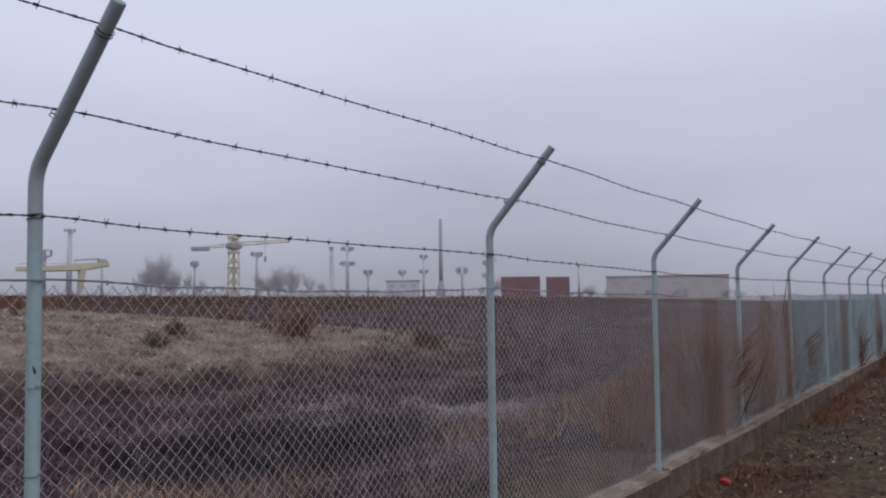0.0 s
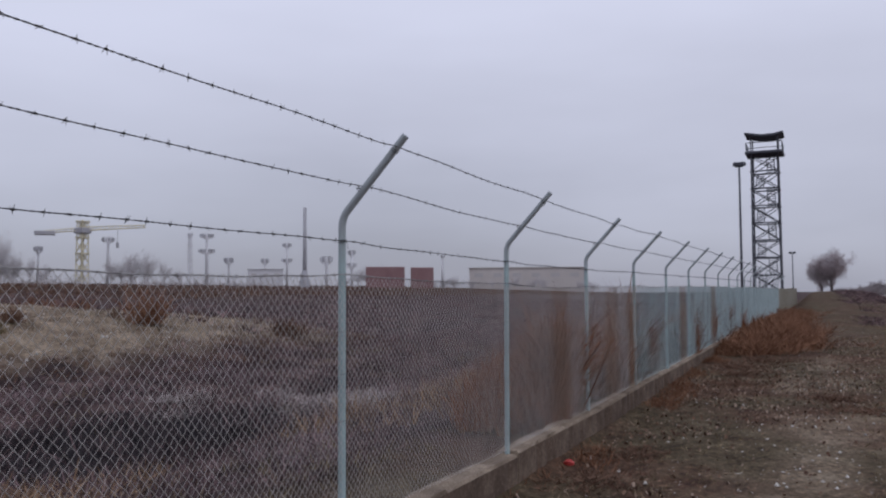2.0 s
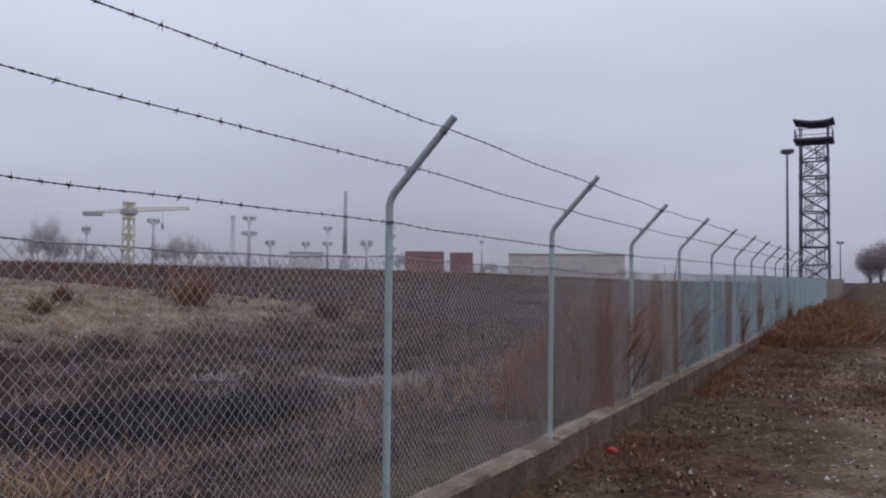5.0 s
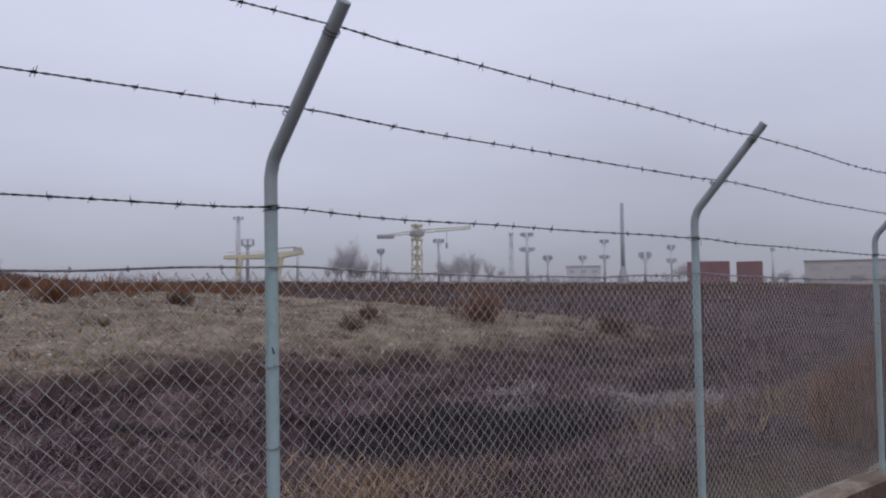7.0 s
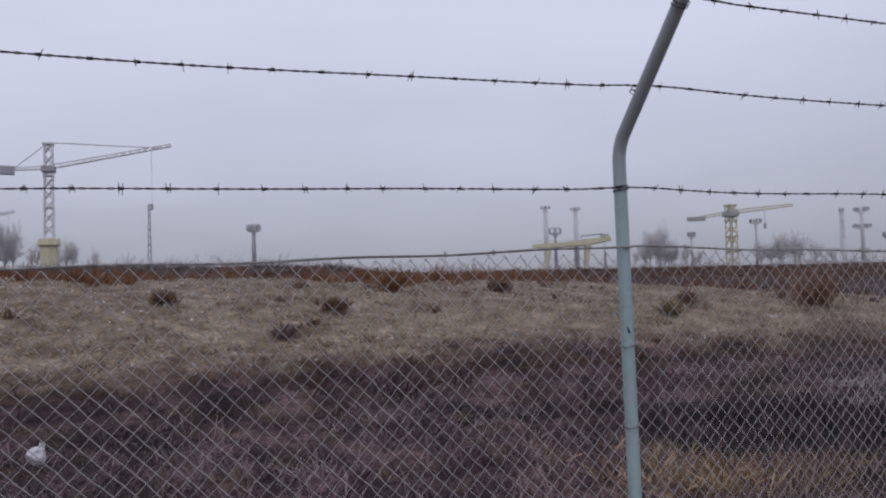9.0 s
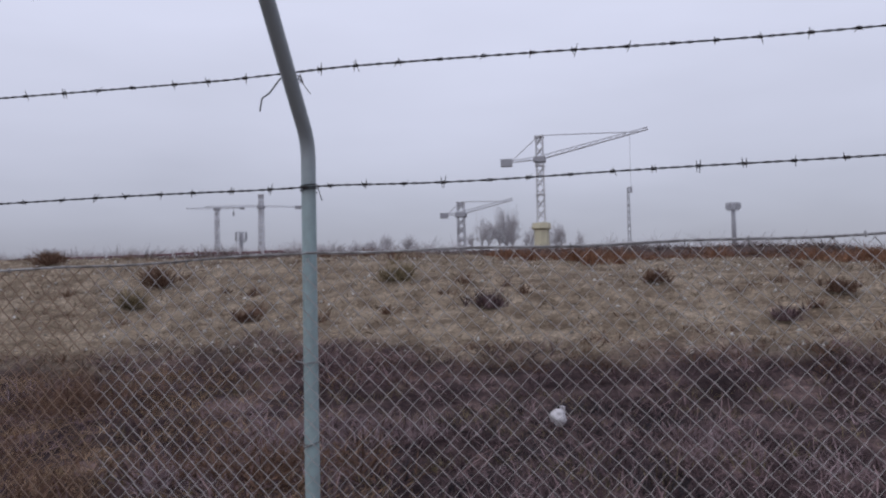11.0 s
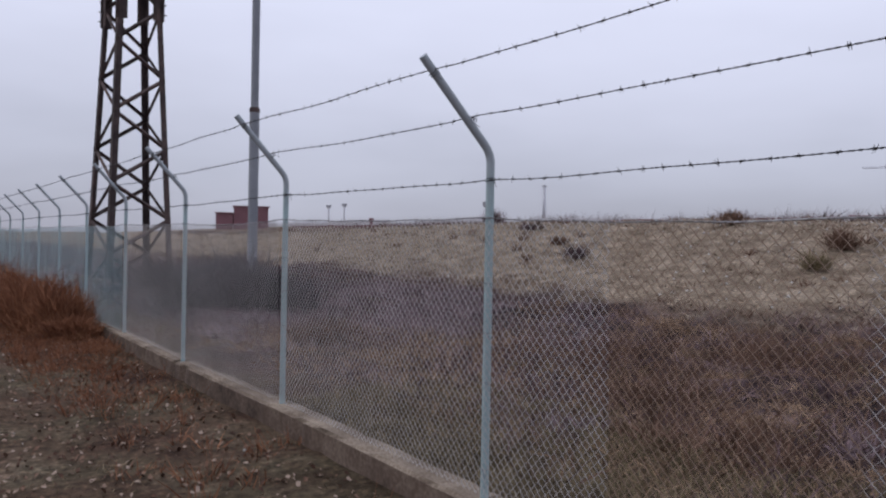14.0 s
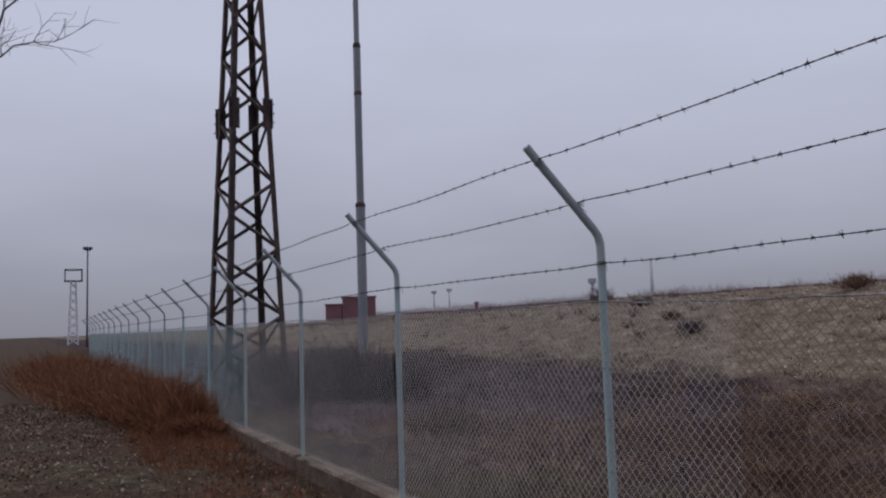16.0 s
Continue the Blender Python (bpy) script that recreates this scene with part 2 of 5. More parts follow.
def ground_material():
    m = bpy.data.materials.new("soil_and_dry_cover")
    m.use_nodes = True
    t = m.node_tree
    b = t.nodes["Principled BSDF"]
    b.inputs["Roughness"].default_value, b.inputs["Specular IOR Level"].default_value = 0.97, 0.1
    geo = t.nodes.new("ShaderNodeNewGeometry")
    att = t.nodes.new("ShaderNodeAttribute")
    att.attribute_name = "cover"
    sep = t.nodes.new("ShaderNodeSeparateColor")
    t.links.new(att.outputs["Color"], sep.inputs[0])

    def tone(scale, detail, colors, lo=0.32, hi=0.68):
        n = t.nodes.new("ShaderNodeTexNoise")
        n.inputs["Scale"].default_value, n.inputs["Detail"].default_value, n.inputs["Roughness"].default_value = scale, detail, 0.68
        t.links.new(geo.outputs["Position"], n.inputs["Vector"])
        r = t.nodes.new("ShaderNodeValToRGB")
        el = r.color_ramp.elements
        while len(el) < len(colors):
            el.new(0.5)
        for k, c in enumerate(colors):
            el[k].position, el[k].color = lo + (hi - lo) * k / (len(colors) - 1), (*c, 1)
        t.links.new(n.outputs["Fac"], r.inputs[0])
        return r.outputs[0], n.outputs["Fac"]

    soil, f1 = tone(1.3, 13, [(0.036, 0.020, 0.014), (0.072, 0.042, 0.029), (0.112, 0.069, 0.048), (0.185, 0.130, 0.096)])
    clod, f6 = tone(13.0, 11, [(0.35, 0.33, 0.32), (0.8, 0.79, 0.78), (1.15, 1.14, 1.12), (2.3, 2.2, 2.1)], 0.33, 0.68)
    straw, f2 = tone(1.6, 10, [(0.09, 0.064, 0.045), (0.21, 0.165, 0.12), (0.34, 0.28, 0.215)])
    dark, f3 = tone(0.9, 9, [(0.020, 0.012, 0.013), (0.060, 0.040, 0.041), (0.165, 0.116, 0.108)], 0.38, 0.64)
    red, f4 = tone(0.35, 9, [(0.035, 0.021, 0.020), (0.065, 0.042, 0.038), (0.10, 0.07, 0.062)])
    olive, f7 = tone(2.2, 11, [(0.034, 0.026, 0.016), (0.062, 0.049, 0.030), (0.098, 0.081, 0.052), (0.15, 0.127, 0.088)])
    sward, f8 = tone(0.33, 6, [(0.0, 0.0, 0.0), (0.85, 0.85, 0.85)], 0.42, 0.56)
    mx = t.nodes.new("ShaderNodeMix")
    mx.data_type = "RGBA"
    t.links.new(sward, mx.inputs["Factor"])
    t.links.new(soil, mx.inputs["A"])
    t.links.new(olive, mx.inputs["B"])
    last = mx.outputs["Result"]
    for ch, layer in (("Green", dark), ("Red", straw), ("Blue", red)):
        mx = t.nodes.new("ShaderNodeMix")
        mx.data_type = "RGBA"
        t.links.new(sep.outputs[ch], mx.inputs["Factor"])
        t.links.new(last, mx.inputs["A"])
        t.links.new(layer, mx.inputs["B"])
        last = mx.outputs["Result"]
    mx = t.nodes.new("ShaderNodeMix")
    mx.data_type, mx.blend_type = "RGBA", "MULTIPLY"
    mx.inputs["Factor"].default_value = 1.0
    t.links.new(last, mx.inputs["A"])
    t.links.new(clod, mx.inputs["B"])
    t.links.new(mx.outputs["Result"], b.inputs["Base Color"])
    bp = t.nodes.new("ShaderNodeBump")
    bp.inputs["Strength"].default_value, bp.inputs["Distance"].default_value = 0.9, 0.02
    lump, f5 = tone(26.0, 10, [(0, 0, 0), (1, 1, 1)])
    t.links.new(f5, bp.inputs["Height"])
    t.links.new(bp.outputs[0], b.inputs["Normal"])
    return m


M_ground = ground_material()


# ---- mesh helpers ----
def finish(name, bm, m, smooth=False):
    me = bpy.data.meshes.new(name)
    bmesh.ops.recalc_face_normals(bm, faces=bm.faces)
    bm.to_mesh(me)
    bm.free()
    me.materials.append(m)
    if smooth:
        me.shade_smooth()
    return me


def part(name, bm, m, parent, label="", smooth=False):
    ob = new(name, finish(name, bm, m, smooth))
    ob.parent = parent
    if label:
        ob["label"] = label
    return ob


def root(name, label, category, group="", at=(0, 0, 0), kind=""):
    ob = new(name)
    ob.empty_display_size = 0.2
    ob.location = at
    return tagged(ob, label, category, group, kind)


def tube(bm, pts, r, n=8, caps=True):
    """A round bar through pts; r is one radius or one for each point."""
    pts = [Vector(p) for p in pts]
    rs = r if isinstance(r, (list, tuple)) else [r] * len(pts)
    rings, u = [], None
    for i, p in enumerate(pts):
        d = (pts[min(i + 1, len(pts) - 1)] - pts[max(i - 1, 0)]).normalized()
        u = d.orthogonal().normalized() if u is None else (u - d * u.dot(d)).normalized()
        v = d.cross(u)
        rings.append([bm.verts.new(p + rs[i] * (math.cos(k * 2 * math.pi / n) * u + math.sin(k * 2 * math.pi / n) * v)) for k in range(n)])
    for a, b in zip(rings, rings[1:]):
        for k in range(n):
            bm.faces.new((a[k], a[(k + 1) % n], b[(k + 1) % n], b[k]))
    if caps and n > 2:
        bm.faces.new(rings[0])
        bm.faces.new(rings[-1])


def box(bm, c, s, rz=0.0, bevel=0.0):
    g = bmesh.ops.create_cube(bm, size=1, matrix=Matrix.Translation(c) @ Matrix.Rotation(rz, 4, "Z") @ Matrix.Diagonal((*s, 1)))
    if bevel:
        bmesh.ops.bevel(bm, geom=list({ed for v in g["verts"] for ed in v.link_edges}), offset=bevel, segments=1, affect="EDGES")


def angle_bar(bm, a, b, w, toward):
    """An L-section bar from a to b, its corner turned away from toward."""
    a, b = Vector(a), Vector(b)
    d = (b - a).normalized()
    x = (Vector(toward) - a)
    x = (x - d * x.dot(d)).normalized()
    y = d.cross(x)
    th = w * 0.14
    u1, u2 = (x + y).normalized(), (x - y).normalized()
    prof = [Vector((0, 0, 0)), u1 * w, u1 * w + u2 * th, u1 * th + u2 * th, u2 * w + u1 * th, u2 * w]
    ra = [bm.verts.new(a + p) for p in prof]
    rb = [bm.verts.new(b + p) for p in prof]
    for k in range(6):
        bm.faces.new((ra[k], ra[(k + 1) % 6], rb[(k + 1) % 6], rb[k]))
    bm.faces.new(ra)
    bm.faces.new(rb)


def raw_mesh(name, verts, tris, m):
    """A mesh from numpy arrays of corners and triangles."""
    me = bpy.data.meshes.new(name)
    verts, tris = np.asarray(verts, np.float32), np.asarray(tris, np.int32)
    me.vertices.add(len(verts))
    me.vertices.foreach_set("co", verts.ravel())
    me.loops.add(tris.size)
    me.loops.foreach_set("vertex_index", tris.ravel())
    me.polygons.add(len(tris))
    me.polygons.foreach_set("loop_start", np.arange(0, tris.size, 3, dtype=np.int32))
    me.materials.append(m)
    me.update(calc_edges=True)
    return me


RNG = np.random.default_rng(7)


def stems(base, way, length, width, droop=0.25):
    """Thin bent blades: five corners and three triangles each."""
    n = len(base)
    way = way / np.linalg.norm(way, axis=1, keepdims=True)
    side = np.cross(way, RNG.normal(size=(n, 3)))
    side /= np.linalg.norm(side, axis=1, keepdims=True) + 1e-9
    L, W = length[:, None], width[:, None]
    sway = RNG.normal(size=(n, 3)) * 0.16
    sway[:, 2] = -abs(sway[:, 2]) * droop * 4
    mid = base + way * L * 0.55 + sway * L * 0.4
    tip = base + way * L + sway * L * 1.1
    v = np.stack([base - side * W, base + side * W, mid + side * W * 0.75, mid - side * W * 0.75, tip], 1).reshape(-1, 3)
    k = np.arange(n)[:, None] * 5
    f = np.stack([k + [0, 1, 2], k + [0, 2, 3], k + [3, 2, 4]], 1).reshape(-1, 3)
    return v, f


def clump(centres, per, spread, height, width, up=1.0, wild=0.6):
    """Stems that fan out of each centre; spread and height are one value or one for each centre."""
    n = len(centres)
    sp = np.repeat(np.broadcast_to(spread, n), per)[:, None]
    ht = np.repeat(np.broadcast_to(height, n), per)
    off = RNG.normal(size=(n * per, 3)) * [1, 1, 0] * sp
    base = np.repeat(centres, per, 0) + off * 0.6
    way = np.column_stack([RNG.normal(size=n * per) * wild, RNG.normal(size=n * per) * wild, np.full(n * per, up)]) + off * 0.5 / (sp + 1e-6) * wild
    return stems(base, way, ht * RNG.uniform(0.35, 1.0, n * per), width * RNG.uniform(0.6, 1.4, n * per))


# ---- the lie of the land ----
def sstep(a, b, v):
    k = np.clip((np.asarray(v, float) - a) / (b - a), 0, 1)
    return k * k * (3 - 2 * k)


def wobble(x, y):
    """A cheap smooth unevenness between -1 and 1."""
    return (np.sin(x * 0.61 + 1.3 * np.sin(y * 0.37)) + np.sin(y * 0.83 + 1.7 * np.sin(x * 0.29 + 2)) + 0.6 * np.sin(x * 1.9 + y * 1.3) + 0.5 * np.sin(x * 2.7 - y * 3.1 + 1)) / 3.1


def grain(x, y):
    """Value noise on a unit lattice, between -1 and 1."""
    x, y = np.asarray(x, float), np.asarray(y, float)
    xi, yi = np.floor(x), np.floor(y)
    u, v = x - xi, y - yi
    u, v = u * u * (3 - 2 * u), v * v * (3 - 2 * v)

    def h(a, b):
        k = np.sin(a * 127.1 + b * 311.7) * 43758.5453
        return (k - np.floor(k)) * 2 - 1

    return (h(xi, yi) * (1 - u) + h(xi + 1, yi) * u) * (1 - v) + (h(xi, yi + 1) * (1 - u) + h(xi + 1, yi + 1) * u) * v


SLOPE_Y = np.array([-0.5, 0.2, 2, 4, 6, 8, 9.5, 11, 14, 17, 20, 26, 34, 50, 62, 90, 300, 420, 3000])
SLOPE_Z = np.array([0.0, 0.08, 0.12, -0.05, -0.10, 0.08, 0.35, 0.72, 1.42, 1.82, 2.05, 2.2, 2.15, 2.5, 3.1, 4.6, 10.3, 10.6, 10.6])
PLAIN_Z = np.array([0.0, 0.08, 0.05, -0.05, -0.08, -0.05, 0.0, 0.05, 0.15, 0.27, 0.38, 0.62, 0.95, 1.75, 2.25, 3.3, 7.0, 7.5, 7.5])


def bare_side(x, y):
    """1 where the bank lies bare and pale up to its crest."""
    return sstep(-2, -9, np.asarray(x, float) + 0.3 * (np.asarray(y, float) + 2.6))


def foot(x):
    """How far the foot of the bank lies nearer than its usual line."""
    return np.interp(x, [-40, -12, -6, 0, 8, 16], [-0.9, -0.9, -0.2, 0.15, -0.4, 0.0])


def height(x, y):
    x, y = np.asarray(x, float), np.asarray(y, float)
    edge = sstep(30, 13, x + 1.5 * wobble(y * 0.6, x * 0.4))
    crest = 1 + (np.interp(x, [-60, -46, -34, -20, -9, -2, 8, 17], [0.9, 1.05, 1.2, 1.22, 1.18, 1.03, 0.91, 0.75]) - 1) * sstep(12, 18, y) * sstep(52, 36, y)
    z = np.interp(y, SLOPE_Y, SLOPE_Z) * crest * edge + np.interp(y, SLOPE_Y, PLAIN_Z) * (1 - edge)
    z = z * (1 + 0.10 * sstep(-5, -40, x) * sstep(40, 60, y))
    z = z * (0.15 + 0.85 * sstep(420, 200, np.abs(x)))
    z = z + 0.2 * sstep(-9, -24, x) * sstep(0.3, 2.5, y) * sstep(30, 12, y)
    z = z + 2.0 * sstep(-40, -70, y) * sstep(70, 140, x)
    z = z + wobble(x, y) * (0.02 + 0.07 * sstep(2, 7, y)) + 0.012 * grain(x * 1.7, y * 1.7) + (0.045 * grain(x * 0.9, y * 0.9) + 0.03 * grain(x * 2.1 + 7, y * 2.1)) * sstep(1, 4, y)
    z = z + (0.055 - 0.12 * sstep(0.5, 3, x) * sstep(20, 10, x)) * sstep(-1.8, -0.5, y) * sstep(0.1, -0.1, y)
    z = z + 0.10 * sstep(20, 34, x) * sstep(-1.0, -2.5, y) * sstep(-7, -4, y)
    z = z + 1.7 * sstep(48, 104, x) * sstep(210, 140, x) * sstep(0.5, -2.0, y) * sstep(-12.5, -6, y)
    return z


def spot(x, y, dz=0.0):
    return (x, y, float(height(x, y)) + dz)


def axis(fine, step, far, grow=1.13):
    a, s = [0.0], step
    while a[-1] < far:
        if a[-1] > fine:
            s *= grow
        a.append(a[-1] + s)
    return np.array(a)


gx = axis(34, 0.35, 2600)
gx = np.concatenate([-gx[:0:-1], gx])
gy = np.concatenate([-axis(8, 0.2, 2600, 1.3)[:0:-1], axis(30, 0.3, 2600)])
GX, GY = np.meshgrid(gx, gy)
GZ = height(GX, GY)
nx, ny = len(gx), len(gy)
quad = (np.arange(ny - 1)[:, None] * nx + np.arange(nx - 1)[None, :]).reshape(-1, 1)
tri = np.concatenate([quad + [0, 1, nx + 1], quad + [0, nx + 1, nx]])
me = raw_mesh("ground", np.column_stack([GX.ravel(), GY.ravel(), GZ.ravel()]), tri, M_ground)
me.shade_smooth()
rag = wobble(GX * 1.4, GY * 1.4) * 0.9 + wobble(GX * 4, GY * 4) * 0.5
bare = bare_side(GX + 1.5 * rag, GY)
straw_k = sstep(9.8, 11.6, GY - foot(GX) + rag) * sstep(33, 26, GY + 2 * rag - 75 * bare) * sstep(27, 15, GX + 3 * rag)
dark_k = sstep(0.4, 2.0, GY + 0.4 * rag) * (1 - 0.6 * sstep(0.2, 0.9, wobble(GX * 0.5 + 4, GY * 0.5)) * sstep(4, 1.5, GY))
red_k = sstep(34, 44, GY + 2 * rag) * (1 - 0.75 * bare)
worn = sstep(0.75, 0.15, np.abs(GY + 2.55 + 0.05 * (GX - 8) + 0.35 * rag)) * sstep(4, 7, GX) * sstep(26, 12, GX) * sstep(-0.3, 0.5, grain(GX * 0.9, GY * 1.6) + 0.25 * rag)
for px, py, pw, ph in ((7.6, -2.75, 1.9, 0.45), (5.9, -2.5, 0.8, 0.3), (11.4, -3.25, 1.6, 0.4), (15.6, -2.2, 1.4, 0.3), (20.5, -2.9, 2.2, 0.35)):
    worn = np.maximum(worn, sstep(1.25, 0.45, np.hypot((GX - px) / pw, (GY - py) / ph) + 0.35 * rag))
straw_k = np.maximum(straw_k, 0.62 * worn)
cover = np.stack([straw_k, dark_k, red_k, np.ones_like(straw_k)], -1).astype(np.float32)
col = me.color_attributes.new("cover", "FLOAT_COLOR", "POINT")
col.data.foreach_set("color", cover.ravel())
tagged(new("ground", me), "dark trodden soil rising to a pale dry bank", "ground", kind="structure")

# concrete road in the distance
bm = bmesh.new()
for k in range(60):
    x = 62 + k * 9 + 4.48
    y = -17.0 - 0.027 * (x - 66)
    z = max(float(height(x + dx, y + dy)) for dx in (-4, 0, 4) for dy in (-5, 0, 5))
    box(bm, (x, y, z - 0.05), (8.96, 10, 0.2), -0.027, 0.02)
tagged(new("road", finish("road", bm, M_road)), "pale concrete slab road crossing the waste ground", "road", kind="structure")

# ---- the fence ----
SP = 3.0
FIRST, LAST = -19, 20
RISE = {0: 0.03, 1: 0.028, 2: -0.004, 3: -0.012, -1: -0.012, -2: -0.013, -3: 0.009}
LEAN = {0: -0.7}
SHIFT = {0: 0.004, 2: -0.008, -1: -0.004, -2: -0.008, -3: 0.012, -4: 0.012}
TWIST = {0: 1.2, -2: -2.5, 1: 1.5}


def rise(k):
    """How much the fence stands above its level at post k."""
    if k in RISE:
        return RISE[k]
    return 0.006 * math.sin(k * 2.1) + 0.016 * max(0, min(k, 12) - 3)


def slant(k):
    """The tilt of the bay between posts k and k + 1."""
    return -math.degrees(math.atan2(rise(k + 1) - rise(k), SP))


MESH_TOP = 1.875
LOW = (-0.026, 2.118)
MIDDLE = (-0.155, 2.468)
TOP = (-0.405, 2.705)

# low concrete wall under the fence, cast in lengths of one bay
base_wall = root("base_wall", "", "", kind="structure")


def wall_block(seed):
    rnd = random.Random(seed)
    bm = bmesh.new()
    n = 24
    prof = [(-0.115, -0.4), (-0.11, 0.255), (-0.09, 0.28), (0.105, 0.28), (0.125, 0.26), (0.13, -0.4)]
    rings = []
    for i in range(n + 1):
        x = -1.494 + 2.988 * i / n
        ring = []
        for j, (y, z) in enumerate(prof):
            chip = 0.018 * abs(rnd.gauss(0, 1)) if j in (1, 2, 3, 4) and rnd.random() < 0.5 else 0
            ring.append(bm.verts.new((x, y + (chip if j < 3 else -chip), z - chip * (0.7 if z > 0 else 0))))
        rings.append(ring)
    for a, b in zip(rings, rings[1:]):
        for j in range(len(prof) - 1):
            # the front face takes the darker tone that carries its shade
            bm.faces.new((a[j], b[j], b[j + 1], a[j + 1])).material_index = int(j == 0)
    bm.faces.new(rings[0])
    bm.faces.new(rings[-1])
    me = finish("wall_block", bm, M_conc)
    me.materials.append(M_mudshade)
    return me


blocks = [wall_block(s) for s in range(5)]
for k in range(FIRST, LAST):
    ob = new("wall_block", blocks[k % 5])
    ob.parent = base_wall
    ob.matrix_basis = pose((k + 0.5) * SP, 0, (rise(k) + rise(k + 1)) / 2 - {0: 0.03, 1: 0.025}.get(k, 0) + 0.004 * math.sin(k * 3.7), 0, slant(k))

fence = root("chain_link_fence", "blue-grey chain-link fence topped with barbed wire on a concrete base", "fence")


def post_mesh():
    bm = bmesh.new()
    pts = [(0, 0, 0.0), (0, 0, 2.16)]
    for a in range(0, 46, 5):
        r = 0.16
        pts.append((0, -r * (1 - math.cos(radians(a))), 2.21 + r * math.sin(radians(a))))
    pts.append((0, -0.462, 2.772))
    tube(bm, pts, 0.0245, 14, caps=False)
    # hollow open end
    end, d = Vector(pts[-1]), Vector((0, -1, 1)).normalized()
    tube(bm, [end, end - d * 0.06], [0.0215, 0.0215], 14, caps=True)
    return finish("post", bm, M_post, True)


def tie_mesh():
    bm = bmesh.new()
    ring = [(0.028 * math.cos(a), 0.028 * math.sin(a), 0.004 * math.sin(a * 1.5)) for a in np.linspace(0, 6.6, 15)]
    tube(bm, ring, 0.0022, 5)
    tube(bm, [(0.02, -0.022, 0), (0.045, -0.035, -0.012), (0.052, -0.03, -0.03)], 0.002, 4)
    tube(bm, [(-0.02, -0.022, 0.002), (-0.05, -0.03, 0.012)], 0.002, 4)
    return finish("wire_tie", bm, M_cable)


def collar_mesh():
    """Dark wire wound round the arm where a strand is tied."""
    bm = bmesh.new()
    ring = [(0.028 * math.cos(a), 0.028 * math.sin(a), 0.0022 * a - 0.015) for a in np.linspace(0, 13, 26)]
    tube(bm, ring, 0.002, 4)
    tube(bm, [ring[-1], (0.04, -0.02, -0.01), (0.05, -0.015, -0.045)], 0.0018, 4)
    return finish("strand_tie", bm, M_wire)


ME_post, ME_tie, ME_collar = post_mesh(), tie_mesh(), collar_mesh()
ARM = Matrix.Rotation(radians(45), 4, "X")
for k in range(FIRST, LAST + 1):
    rnd = random.Random(k)
    p = new("post", ME_post)
    p.parent = fence
    p.matrix_basis = pose(k * SP + SHIFT.get(k, 0), 0, rise(k), rnd.uniform(-0.2, 0.2), LEAN.get(k, rnd.uniform(-0.2, 0.2)), TWIST.get(k, rnd.uniform(-2, 2)))
    if -9 < k < 10:
        for z in (1.55, 1.25, 0.97, 0.42):
            o = new("wire_tie", ME_tie)
            o.parent = p
            o.matrix_basis = pose(0, 0, z + rnd.uniform(-0.03, 0.03), rnd.uniform(-8, 8), rnd.uniform(-8, 8), rnd.uniform(-60, 60))
        for y, z in (LOW, MIDDLE, TOP):
            o = new("strand_tie", ME_collar)
            o.parent = p
            o.matrix_basis = Matrix.Translation((0, y + (0.026 if y > -0.1 else 0.018), z - (0.0 if y > -0.1 else 0.018))) @ (Matrix() if y > -0.1 else ARM) @ pose(0, 0, 0, 0, 0, rnd.uniform(0, 90))


def loose_wire(k, pts, r, label):
    bm = bmesh.new()
    tube(bm, [(k * SP + x, y, z + rise(k)) for x, y, z in pts], r, 5)
    part("loose_wire", bm, M_wire, fence, label)


loose_wire(0, [(-0.03, -0.02, 1.9), (-0.036, -0.012, 1.82), (-0.03, -0.02, 1.72), (-0.034, -0.01, 1.64), (-0.022, -0.03, 1.58)], 0.004, "dark loose wire running down a post")
loose_wire(-1, [(-0.02, -0.17, 2.45), (-0.05, -0.19, 2.40), (-0.075, -0.19, 2.385), (-0.085, -0.185, 2.345)], 0.0025, "bent tail of a strand tied to a post")


def mesh_panel(pitch, step, r, m_wire):
    """Zigzag wires that hook into one another, with twisted ends along the top."""
    z0 = 0.30
    nw, nz = int(SP / pitch), int((MESH_TOP - z0) / step)
    v, f = [], []
    tri3 = np.array([(math.cos(a), math.sin(a)) for a in (0.5, 0.5 + 2.094, 0.5 + 4.189)]) * r
    rng = np.random.default_rng(3)
    bag = rng.normal(size=(nw + 2, nz + 3)) * 0.0013
    n0 = 0
    for j in range(nw):
        pts = []
        for i in range(nz + 1):
            right = (i + j) % 2
            x = (j + right) * pitch + bag[j + right, i]
            y = (0.0022 if right else -0.0022) + 0.01 * math.sin(x * 2.3) * math.sin(i * 0.1)
            pts.append((x, y - 0.03, z0 + i * step + bag[j + right, i + 1]))
        x, y, z = pts[-1]
        pts.append((x + rng.uniform(-0.012, 0.012), y - 0.006, z + rng.uniform(0.002, 0.009)))
        pts = np.array(pts)
        d = np.diff(pts, axis=0, append=pts[-1:] * 2 - pts[-2:-1])
        sx = np.column_stack([-d[:, 2], np.zeros(len(d)), d[:, 0]])
        sx /= np.linalg.norm(sx, axis=1, keepdims=True)
        ring = pts[:, None, :] + tri3[None, :, 0, None] * np.array([1, 0, 0.25]) + tri3[None, :, 1, None] * np.array([0, 1, 0])
        m = len(pts)
        v.append(ring.reshape(-1, 3))
        base = n0 + np.arange(m - 1)[:, None] * 3
        for a in range(3):
            b = (a + 1) % 3
            f.append(np.concatenate([base + [a, b, 3 + b], base + [a, 3 + b, 3 + a]]))
        n0 += m * 3
    return raw_mesh("mesh_panel", np.concatenate(v), np.concatenate(f), m_wire)


